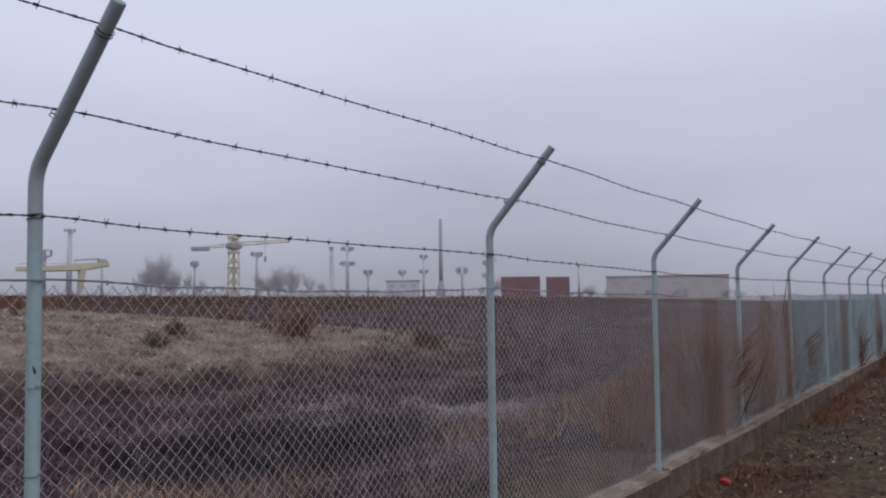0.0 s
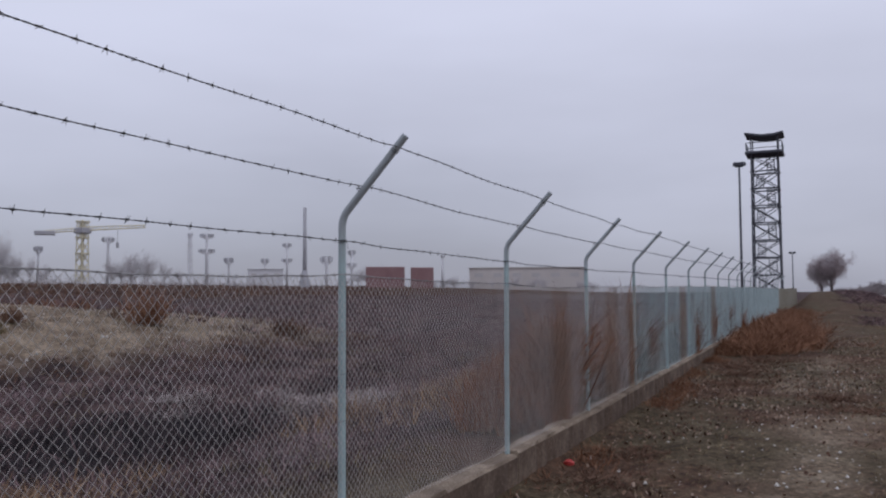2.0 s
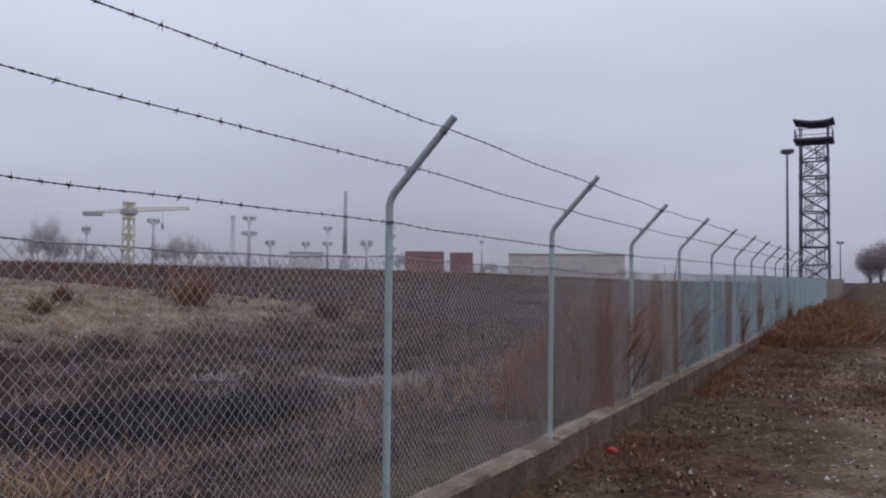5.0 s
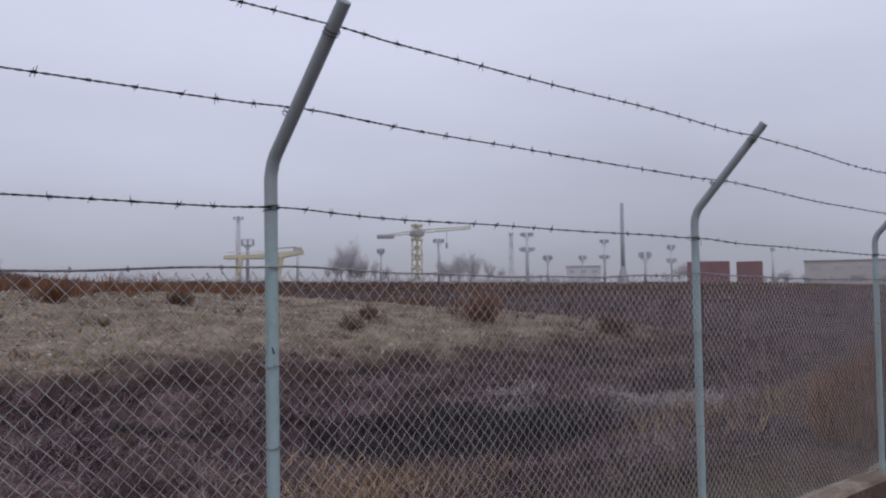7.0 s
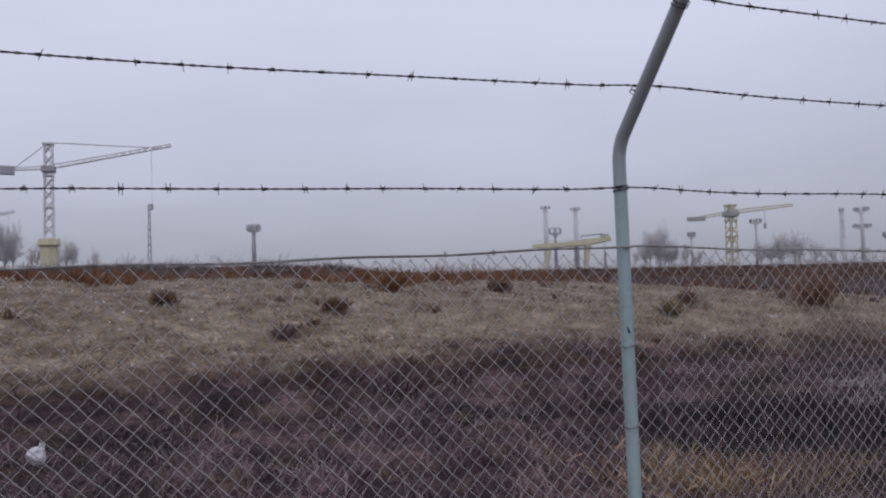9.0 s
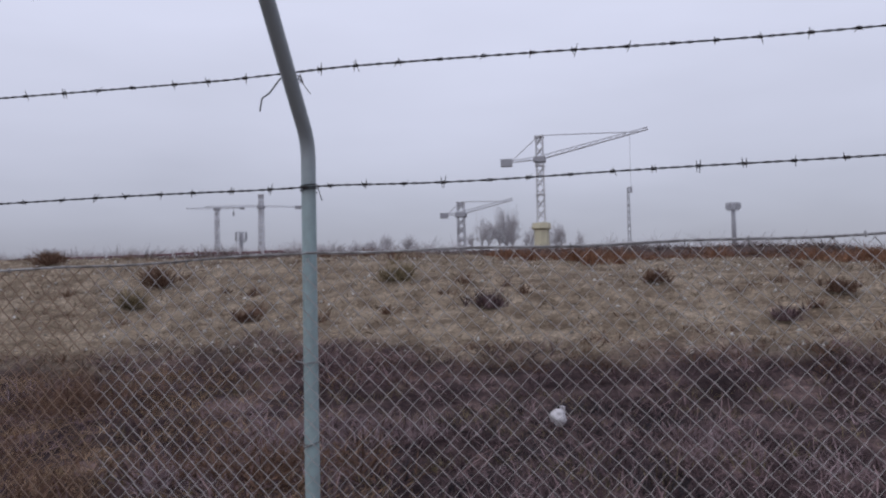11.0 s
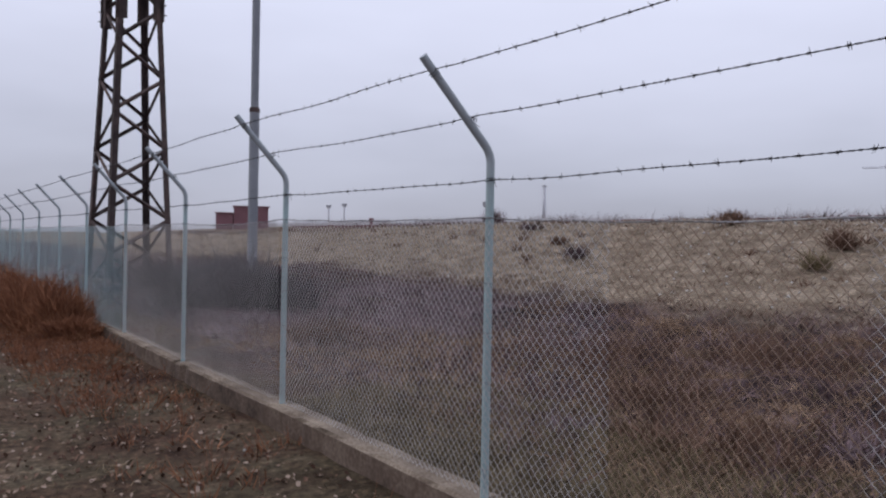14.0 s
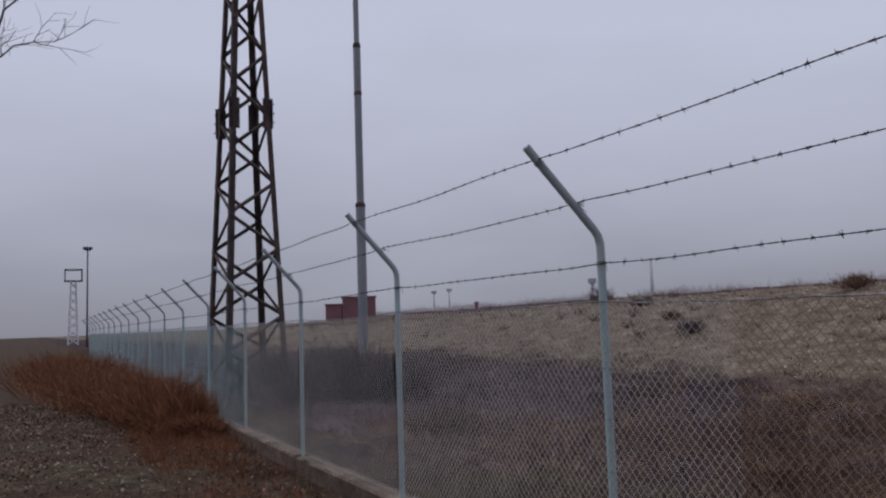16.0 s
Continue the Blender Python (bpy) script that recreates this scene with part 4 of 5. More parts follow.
def gantry_crane():
    x, y = 79.18, 135.3
    z = float(height(x, y))
    r = root("gantry_crane", "haze-pale yellow gantry crane with two pale masts", "crane", at=(x, y, z), group="cranes of the yard")
    th = math.atan2(131.48 - 138.96, 85.74 - 72.92)
    d = Vector((math.cos(th), math.sin(th), 0))
    bz = 8.96 - z
    for s in (-0.45, 0.45):
        n = Vector((-d.y, d.x, 0)) * s * 2
        bm = bmesh.new()
        pts = [d * -7.4 + n + Vector((0, 0, bz - 0.1)), d * -2 + n + Vector((0, 0, bz)), d * 3 + n + Vector((0, 0, bz + 0.3)), d * 7.6 + n + Vector((0, 0, bz + 0.9))]
        tube(bm, pts, [0.45, 0.6, 0.8, 0.5], 4)
        part("girder", bm, M_faryellow, r)
    for q in (-4.4, 3.2):
        for s in (-1, 1):
            n = Vector((-d.y, d.x, 0)) * s * 1.6
            bm = bmesh.new()
            tube(bm, [d * (q - 0.5) + n + Vector((0, 0, -0.3)), d * q + n * 0.6 + Vector((0, 0, bz))], [0.4, 0.7], 4)
            part("leg", bm, M_faryellow, r)
    for q, s in ((2.0, 1), (6.0, 1)):
        bm = bmesh.new()
        tube(bm, [d * q + Vector((0, 0, bz + 0.3)), d * q + Vector((0, 0, bz + 1.6))], 0.1, 5)
        part("rail_post", bm, M_fardark, r)
    bm = bmesh.new()
    tube(bm, [d * 2 + Vector((0, 0, bz + 1.6)), d * 6.2 + Vector((0, 0, bz + 1.9))], 0.14, 5)
    part("rail", bm, M_fardark, r)
    bm = bmesh.new()
    tube(bm, [d * -7 + Vector((0, 0, bz + 0.9)), d * 1.5 + Vector((0, 0, bz + 1.1))], 0.1, 5)
    part("rail", bm, M_farwhite, r)


gantry_crane()
for x, y, t, w in ((79.92, 146.54, 17.6, 0.9), (85.27, 143.47, 17.04, 0.8)):
    light_mast(x, y, t, "pale mast with a flat head beside the gantry crane", 0.55, (1.9, 0.5), heads=3, mat=M_farsteel)


# ---- buildings and containers ----
def container(x, y, l, h, rz, label):
    r = root("container", label, "container", "containers in the yard", at=spot(x, y))
    r.rotation_euler = (0, 0, rz)
    bm = bmesh.new()
    box(bm, (0, 0, h / 2), (l, 2.4, h), 0, 0.04)
    part("shell", bm, M_container, r)
    n = int(l / 0.5)
    bm = bmesh.new()
    box(bm, (0, 0, 0), (l / n * 0.5, 0.05, h * 0.9))
    rib = finish("rib", bm, M_container)
    for i in range(n):
        for s in (-1, 1):
            o = new("rib", rib)
            o.parent = r
            o.location = (-l / 2 + l * (i + 0.5) / n, s * 1.222, h / 2)
    bm = bmesh.new()
    for s in (-0.6, 0.6):
        box(bm, (l / 2 + 0.03, s, h / 2), (0.06, 1.1, h * 0.92), 0, 0.02)
    part("door", bm, M_container, r)


rz_c = math.atan2(76.35 - 83.55, 149.05 - 145.0)
for x, y, l, h, lab in ((147.01, 79.95, 8.0, 7.36, "haze-pale red steel shipping container in the yard"), (155.14, 75.41, 4.8, 7.36, "short haze-pale red shipping container in the yard")):
    container(x, y, l, h - float(height(x, y)), rz_c, lab)


def shed(name, label, a, b, deep, z1, m, panes=0):
    a, b = Vector((*a, 0)), Vector((*b, 0))
    c, d = (a + b) / 2, b - a
    rz = math.atan2(d.y, d.x)
    n = Vector((-d.y, d.x, 0)).normalized()
    if n.dot(c) < 0:
        n = -n
    c = c + n * deep / 2
    z0 = float(height(c.x, c.y)) - 0.8
    r = root(name, label, "building", at=(c.x, c.y, z0))
    r.rotation_euler = (0, 0, rz)
    h = z1 - z0
    bm = bmesh.new()
    box(bm, (0, 0, h / 2), (d.length, deep, h), 0, 0.05)
    part("wall", bm, m, r)
    bm = bmesh.new()
    box(bm, (0, 0, h + 0.12), (d.length + 0.6, deep + 0.6, 0.25), 0, 0.05)
    part("roof", bm, m, r)
    s = 1 if (Matrix.Rotation(rz, 3, "Z") @ Vector((0, 1, 0))).dot(n) < 0 else -1
    for i in range(panes):
        bm = bmesh.new()
        box(bm, (-d.length / 2 + d.length * (i + 0.5) / panes, s * (deep / 2 + 0.02), h * 0.72), (d.length / panes * 0.45, 0.08, h * 0.16), 0, 0.02)
        part("window", bm, M_pane, r)
    return r


shed("warehouse", "long pale rendered warehouse across the field", (209.97, 87.78), (220.58, 57.34), 14, 8.8, M_pale, 6)
shed("storage_shed", "low grey storage shed in the yard", (178.43, 140.66), (184.15, 133.17), 6, 8.6, M_farsteel, 3)
shed("red_building", "stepped dull-red block building beyond the fence", (-180.93, 60.24), (-178.29, 67.42), 8, 8.52, M_red, 0)
shed("red_annex", "lower dull-red annex beside the block building", (-182.4, 56.62), (-181.04, 60.11), 6, 6.93, M_red, 0)


# ---- bare trees ----
def grow(bm, p, d, length, r, level, rnd, sides, twigs):
    pts, rs = [p], [r]
    n = 4
    for i in range(n):
        d = (d + Vector((rnd.gauss(0, 0.13), rnd.gauss(0, 0.13), rnd.gauss(0.03, 0.08)))).normalized()
        p = p + d * length / n
        pts.append(p)
        rs.append(r * (1 - 0.6 * (i + 1) / n))
    tube(bm, pts, rs, sides if level > 1 else 3, False)
    if level == 0:
        return
    for i in range(1, n + 1):
        for _ in range(twigs if level == 1 else 2):
            a = rnd.uniform(0, 6.28)
            e = d.orthogonal().normalized()
            f = d.cross(e)
            out = (pts[i] - pts[i - 1]).normalized() * rnd.uniform(0.55, 0.9) + (e * math.cos(a) + f * math.sin(a)) * rnd.uniform(0.5, 0.9)
            grow(bm, pts[i].copy(), out.normalized(), length * rnd.uniform(0.42, 0.62), rs[i] * 0.6 + 0.001, level - 1, rnd, sides, twigs)


def bare_tree(seed, h, label, m, at, group="", twigs=3, r=None):
    rnd = random.Random(seed)
    t = root("bare_tree", label, "tree", group, at=at)
    bm = bmesh.new()
    tube(bm, [(0, 0, -0.3), (0.02 * h, 0, h * 0.15), (0, 0.02 * h, h * 0.34)], [r or h * 0.035, h * 0.028, h * 0.02], 8)
    part("trunk", bm, m, t)
    bm = bmesh.new()
    for k in range(6):
        a = k * 1.05 + rnd.uniform(-0.3, 0.3)
        zz = h * (0.07 + 0.045 * k)
        grow(bm, Vector((0, 0.01 * h, zz)), Vector((math.cos(a) * 0.7, math.sin(a) * 0.7, rnd.uniform(0.6, 1.2))).normalized(), h * 0.42, h * 0.014, 3, rnd, 4, twigs)
    part("crown", bm, m, t)
    return t


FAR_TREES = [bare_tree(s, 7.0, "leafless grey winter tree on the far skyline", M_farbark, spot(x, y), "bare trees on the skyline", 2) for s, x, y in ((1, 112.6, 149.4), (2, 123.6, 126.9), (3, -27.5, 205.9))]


def more_trees(x, y, n, width, h, wide=1.0, seed=0):
    rnd = random.Random(seed)
    u = Vector((-y, x)).normalized()
    for i in range(n):
        k = (i + 0.5) / n - 0.5 + rnd.uniform(-0.05, 0.05)
        px, py = x + u.x * width * k + rnd.uniform(-2, 2), y + u.y * width * k + rnd.uniform(-2, 2)
        s = h / 7.0 * (1 - 1.1 * abs(k)) * rnd.uniform(0.8, 1.1)
        m = Matrix.Translation(spot(px, py)) @ Matrix.Rotation(rnd.uniform(0, 6), 4, "Z") @ Matrix.Diagonal((s * wide, s * wide, s, 1))
        copy_thing(FAR_TREES[i % 3], m)


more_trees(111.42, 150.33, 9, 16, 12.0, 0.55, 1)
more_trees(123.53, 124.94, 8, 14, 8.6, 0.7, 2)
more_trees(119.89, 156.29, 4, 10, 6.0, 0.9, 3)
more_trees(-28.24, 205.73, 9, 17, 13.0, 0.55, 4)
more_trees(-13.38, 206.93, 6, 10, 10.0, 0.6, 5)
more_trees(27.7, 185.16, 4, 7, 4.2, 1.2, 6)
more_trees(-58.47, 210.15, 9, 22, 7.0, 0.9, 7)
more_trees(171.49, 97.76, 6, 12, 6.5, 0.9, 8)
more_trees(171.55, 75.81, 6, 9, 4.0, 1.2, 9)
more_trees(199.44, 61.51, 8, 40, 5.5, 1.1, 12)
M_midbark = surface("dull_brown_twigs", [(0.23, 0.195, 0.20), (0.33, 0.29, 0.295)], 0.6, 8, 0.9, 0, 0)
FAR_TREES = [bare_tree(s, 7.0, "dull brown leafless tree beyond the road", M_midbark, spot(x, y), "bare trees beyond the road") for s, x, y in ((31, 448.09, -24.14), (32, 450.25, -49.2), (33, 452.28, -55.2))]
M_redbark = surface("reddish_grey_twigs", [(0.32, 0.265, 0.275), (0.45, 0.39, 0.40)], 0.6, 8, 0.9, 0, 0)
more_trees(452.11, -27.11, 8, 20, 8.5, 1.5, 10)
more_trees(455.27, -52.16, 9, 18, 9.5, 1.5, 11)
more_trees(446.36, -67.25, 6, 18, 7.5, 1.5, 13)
for seed, h, x, y in ((21, 7.6, 108.55, -3.85), (22, 6.4, 109.54, -2.74)):
    o = bare_tree(seed, h, "round-headed bare tree beside the far road", M_redbark, spot(x, y), "", 5)
    o.scale = (0.70, 0.70, 0.82)
    o.location.z -= 0.45
    for q in o.children:
        if q.name.startswith("trunk"):
            q.data.materials[0] = M_bark
    q = RNG.normal(size=(420, 3))
    q = q / np.linalg.norm(q, axis=1, keepdims=True) * RNG.uniform(0.25, 1, (420, 1)) ** 0.5 * [2.4, 2.4, 2.0] + [0, 0, h * 0.58]
    v, f = clump(q, 7, 0.25, 0.9, 0.016, 0.7, 0.9)
    tw = tagged(new("twig_mass", raw_mesh("twig_mass", v, f, M_redbark)), kind="stuff")
    tw.parent = o

# low dull-red barrier along the far bank
barrier = root("far_barrier", "long low dull-red barrier along the far bank", "barrier", at=(0, 0, 0))
for i in range(44):
    k = i / 44
    x, y = -150 + 112 * k, 62 + 26 * k
    bm = bmesh.new()
    z = float(height(x, y))
    box(bm, (x, y, z + 0.45), (2.3, 0.12, 0.22), math.atan2(26, 112), 0.02)
    for q in (-0.9, 0.9):
        box(bm, (x + q, y + q * 0.23, z + 0.2), (0.12, 0.12, 0.8), 0, 0.01)
    part("barrier_panel", bm, M_red, barrier)

marker = root("marker_post", "short dull-red marker post on the crest of the bank", "post", at=spot(-119.0, 61.5))
bm = bmesh.new()
box(bm, (0, 0, 0.7), (0.42, 0.42, 1.6), 0.2, 0.05)
part("shaft", bm, M_red, marker)
bm = bmesh.new()
box(bm, (0, 0, 1.65), (0.6, 0.6, 0.4), 0.2, 0.06)
part("cap", bm, M_red, marker)

# bare tree on the near side whose twigs hang into view
near_tree = root("bare_tree", "bare tree with thin drooping twigs beside the path", "tree", at=spot(-11.58, -3.75))
bm = bmesh.new()
tube(bm, [(0, 0, -0.3), (0.1, 0.05, 1.2), (0.05, 0.1, 2.6), (0.15, 0.1, 4.2), (0.1, 0.0, 5.6)], [0.13, 0.11, 0.09, 0.06, 0.035], 10)
part("trunk", bm, M_bark, near_tree)
rnd = random.Random(5)
for (a, b) in (((0.1, 0.1, 4.1), (1.9, 0.95, 4.3)), ((0.15, 0.1, 4.0), (2.7, 1.15, 5.0)), ((0.1, 0.1, 3.4), (-1.6, -1.2, 4.6)), ((0.1, 0, 4.6), (0.9, -1.7, 5.8)), ((0.1, 0, 5.4), (0.3, 0.6, 7.2))):
    a, b = Vector(a), Vector(b)
    pts = [a.lerp(b, k / 6) + Vector((rnd.gauss(0, 0.05), rnd.gauss(0, 0.05), 0.18 * math.sin(math.pi * k / 6))) for k in range(7)]
    bm = bmesh.new()
    tube(bm, pts, [0.016 * (1 - 0.14 * k) for k in range(7)], 6, False)
    for k in range(2, 7):
        for _ in range(2):
            d = (b - a).normalized() + Vector((rnd.gauss(0, 0.6), rnd.gauss(0, 0.6), rnd.gauss(-0.15, 0.5)))
            grow(bm, pts[k].copy(), d.normalized(), rnd.uniform(0.25, 0.5), 0.0045, 1, rnd, 4, 1)
    part("limb", bm, M_bark, near_tree)


# ---- ground cover ----
def stuff(name, vf, m, label, category):
    v, f = zip(*vf)
    off = np.cumsum([0] + [len(a) for a in v[:-1]])
    me = raw_mesh(name, np.concatenate(v), np.concatenate([t + o for t, o in zip(f, off)]), m)
    return tagged(new(name, me), label, category, kind="stuff")


def scatter(n, x0, x1, y0, y1, keep=None, near=None):
    x = RNG.uniform(x0, x1, n)
    y = RNG.uniform(y0, y1, n)
    if keep is not None:
        k = RNG.uniform(size=n) < keep(x, y)
        x, y = x[k], y[k]
    return np.column_stack([x, y, height(x, y) - 0.02])


def rough(x, y):
    return wobble(x * 1.1, y * 1.1)


def patch(x, y, f=0.35, s=0.0):
    return sstep(-0.25, 0.35, wobble(x * f + s, y * f * 1.3 - s))


c = scatter(5200, -42, 34, 1.2, 11.4, lambda x, y: (0.25 + 0.75 * patch(x, y)) * sstep(0.9, 2.6, y) * sstep(11.6, 9.8, y - foot(x) + wobble(x * 1.4, y * 1.4)))
stuff("dry_brush", [clump(c, 34, RNG.uniform(0.15, 0.4, len(c)), RNG.uniform(0.2, 0.62, len(c)), 0.006, 0.9, 0.75)], M_brush, "tangled dark purple-brown dry brush in the ditch", "brush")
c = scatter(2600, -40, 40, 0.4, 9, lambda x, y: 0.15 + 0.85 * patch(x, y, 0.45, 3))
stuff("dry_grass", [clump(c, 22, 0.14, RNG.uniform(0.1, 0.34, len(c)), 0.004, 1, 0.5)], M_olive, "dull olive and brown dry grass behind the fence", "grass")
c = scatter(3800, -16, -3, 1.2, 9.4, lambda x, y: sstep(-17.5, -13.0, x - 0.75 * (y - 9)) * sstep(-2.2, -6.4, x + 0.55 * (y - 3)) * (0.45 + 0.55 * patch(x, y, 0.8, 3)))
c2 = scatter(700, 1.2, 5.2, 1.8, 4.6, lambda x, y: 0.6 * sstep(1.7, 0.6, np.hypot(x - 3.3, (y - 3.1) * 1.5)))
c3 = scatter(1500, 7, 40, 0.6, 3.6, lambda x, y: 0.25 + 0.75 * patch(x, y, 0.9, 2))
stuff("russet_grass", [clump(c, 30, 0.22, RNG.uniform(0.08, 0.32, len(c)), 0.0045, 0.8, 0.9), clump(c2, 24, 0.16, RNG.uniform(0.15, 0.4, len(c2)), 0.005, 0.9, 0.6), clump(c3, 24, 0.18, RNG.uniform(0.2, 0.7, len(c3)), 0.006, 1.0, 0.4)], M_russet, "russet brown dry grass in drifts behind the fence", "grass")
c = scatter(4600, -10, 0.5, 0.3, 2.9, lambda x, y: 0.35 + 0.65 * patch(x, y, 0.9, 5))
stuff("fence_grass", [clump(c, 20, 0.12, RNG.uniform(0.08, 0.28, len(c)), 0.004, 1, 0.55)], M_olive, "short olive grass along the back of the wall", "grass")
c = scatter(3000, 14, 110, 3, 62, lambda x, y: 0.3 + 0.7 * patch(x, y, 0.12, 1))
stuff("field_scrub", [clump(c, 22, RNG.uniform(0.3, 0.9, len(c)), RNG.uniform(0.25, 0.7, len(c)), 0.014, 0.9, 0.8)], M_brush, "low dark scrub over the open field", "scrub")
c = scatter(21000, -60, 27, 8.4, 36, lambda x, y: sstep(27, 14, x) * sstep(9.4, 10.4, y - foot(x)) * sstep(33, 26, y - 75 * bare_side(x, y)) * (0.35 + 0.65 * sstep(-0.4, 0.4, grain(x * 0.8, y * 1.1))))
stuff("straw_grass", [clump(c, 10, 0.12, RNG.uniform(0.07, 0.27, len(c)), 0.0075, 0.8, 0.7)], M_straw, "short pale straw grass on the bank", "grass")
c = scatter(5200, -60, 24, 9.0, 30, lambda x, y: sstep(9.4, 10.6, y - foot(x)) * 0.15 + 0.85 * patch(x, y, 0.6, 8))
stuff("bank_weeds", [clump(c, 10, 0.16, RNG.uniform(0.08, 0.24, len(c)), 0.007, 0.7, 0.9)], M_umber, "sparse umber weeds dotted over the bank", "weeds")
c = scatter(5200, -170, 190, 44, 92, lambda x, y: (0.35 + 0.65 * patch(x, y, 0.1, 5)) * (1 - 0.75 * bare_side(x, y)))
stuff("far_scrub", [clump(c, 15, RNG.uniform(0.4, 1.2, len(c)), RNG.uniform(0.35, 1.0, len(c)), 0.03, 0.8, 0.8)], M_umber, "dark reddish scrub on the far bank", "scrub")
c = scatter(2600, -260, 120, 84, 100, lambda x, y: patch(x, y, 0.3, 2) * (1 - 0.75 * sstep(-40, -10, x)))
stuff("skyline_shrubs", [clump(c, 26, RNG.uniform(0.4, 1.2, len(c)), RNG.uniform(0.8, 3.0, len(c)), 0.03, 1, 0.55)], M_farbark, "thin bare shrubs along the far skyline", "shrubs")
c = scatter(26000, -30, 60, -8, -0.3, lambda x, y: (0.15 + 0.85 * patch(x, y, 0.8, 6)) * (0.5 + 0.5 * sstep(-0.3, 0.3, grain(x * 1.6, y * 1.6))) * np.where(y > -1.4, 1, 0.6) * (1 - 0.7 * sstep(0.6, 0.2, np.abs(y + 2.6))))
c2 = scatter(24000, 3, 60, -11, -0.4, lambda x, y: sstep(-0.15, 0.35, grain(x * 0.35, y * 0.55 + 3)) * (0.4 + 0.6 * patch(x, y, 0.6, 13)) * sstep(0.25, 0.6, np.abs(y + 2.6)))
stuff("olive_path_grass", [clump(c2, 10, 0.1, RNG.uniform(0.04, 0.15, len(c2)), 0.0035, 0.7, 0.9)], M_olive, "short dull olive grass on the path side", "grass")
stuff("path_grass", [clump(c, 11, 0.1, RNG.uniform(0.03, 0.11, len(c)), 0.0035, 0.7, 0.9)], M_umber, "short trampled brown grass on the path side", "grass")
c = scatter(2600, 22, 125, -14, -4.2, lambda x, y: (0.08 + 0.92 * patch(x, y, 0.25, 9)) * sstep(28, 55, x) * sstep(-3.0, -6, y - 0.02 * (x - 60)))
stuff("verge_scrub", [clump(c, 26, RNG.uniform(0.2, 0.6, len(c)), RNG.uniform(0.2, 0.8, len(c)), 0.012, 0.9, 0.9)], M_brush, "low dark scrub along the road verge", "scrub")
c = scatter(900, 34, 112, -12.4, -8.6, lambda x, y: sstep(-0.25, 0.35, grain(x * 0.22, y * 0.4)) * sstep(-8.2, -10.5, y))
stuff("road_edge_weeds", [clump(c, 40, RNG.uniform(0.2, 0.7, len(c)), RNG.uniform(0.25, 0.95, len(c)), 0.012, 0.9, 0.8)], M_brush, "dark purple-brown weeds along the road's edge", "weeds")
c = scatter(16000, 5, 40, -10, -3.1, lambda x, y: (0.3 + 0.7 * sstep(-0.3, 0.3, grain(x * 0.5, y * 0.6))) * sstep(-3.0, -4.0, y + 0.05 * (x - 8)))
stuff("side_grass", [clump(c, 12, 0.12, RNG.uniform(0.05, 0.16, len(c)), 0.004, 0.7, 0.9)], M_olive, "matted olive-brown grass beside the trodden strip", "grass")
# hedge in the lighter twig tone: distance haze put into its colour
c = scatter(1500, 432, 444, -100, -8)
stuff("roadside_hedge", [clump(c, 26, RNG.uniform(0.6, 1.6, len(c)), RNG.uniform(2.0, 5.6, len(c)), 0.07, 0.9, 0.6)], M_midbark, "dull brown hedge beyond the road", "hedge")
c = scatter(2600, 1.5, 32, -0.75, -0.14, lambda x, y: sstep(-0.1, 0.5, grain(x * 0.9, y * 2.0)) * sstep(-0.8, -0.25, y))
stuff("wall_foot_weeds", [clump(c, 16, 0.09, RNG.uniform(0.06, 0.26, len(c)), 0.004, 1, 0.55)], M_weed, "brown weeds growing against the foot of the wall", "weeds")
c = scatter(1500, -22, -5, -1.5, -0.16, lambda x, y: (0.15 + 0.85 * sstep(-9, -15, x)) * (0.3 + 0.7 * patch(x, y, 1.1, 2)))
stuff("wall_weeds", [clump(c, 16, 0.1, RNG.uniform(0.08, 0.34, len(c)), 0.004, 1, 0.45)], M_rust, "wispy rust-brown weeds along the foot of the wall", "weeds")
c = scatter(6200, -40, -6.0, 1.4, 9.2, lambda x, y: patch(x, y, 0.75, 7) * sstep(-7, -11, x + 0.3 * y))
stuff("grey_brush", [clump(c, 26, 0.22, RNG.uniform(0.15, 0.5, len(c)), 0.006, 0.9, 0.7)], M_greybrush, "pale grey-lilac dry brush in the ditch", "brush")
c = scatter(4200, -8, 14, 1.8, 9.0, lambda x, y: patch(x, y, 0.9, 11) * sstep(-0.1, 0.5, grain(x * 0.7, y * 0.9)) * (1 - 0.9 * sstep(2.2, 1.2, np.hypot((x - 6.2) * 0.75, y - 5.2))))
c2 = scatter(420, 7.6, 11.6, 3.4, 7.2, lambda x, y: sstep(0.0, 0.4, grain(x * 1.1 + 3, y * 1.3)))
stuff("bleached_brush", [clump(c2, 30, 0.16, RNG.uniform(0.12, 0.38, len(c2)), 0.008, 0.9, 0.8)], M_bleach, "bleached grey-white dead stalks in the ditch", "brush")
c2 = scatter(900, 3.6, 9.2, 3.6, 7.0, lambda x, y: sstep(2.3, 1.0, np.hypot((x - 6.3) * 0.75, y - 5.2)))
c3 = scatter(4600, -40, 14, 2.4, 9.0, lambda x, y: sstep(0.12, 0.5, grain(x * 0.32 + 9, y * 0.95)) * (1 - 0.75 * sstep(-16, -12, x) * sstep(-2, -5, x)))
stuff("dark_streaks", [clump(c3, 26, 0.24, RNG.uniform(0.1, 0.4, len(c3)), 0.006, 0.8, 0.9)], M_darkbrush, "blackish matted stalks lying in streaks through the brush", "brush")
stuff("hollow_brush", [clump(c2, 36, 0.2, RNG.uniform(0.15, 0.5, len(c2)), 0.006, 0.9, 0.8)], M_darkbrush, "blackish matted brush in a hollow of the ditch", "brush")
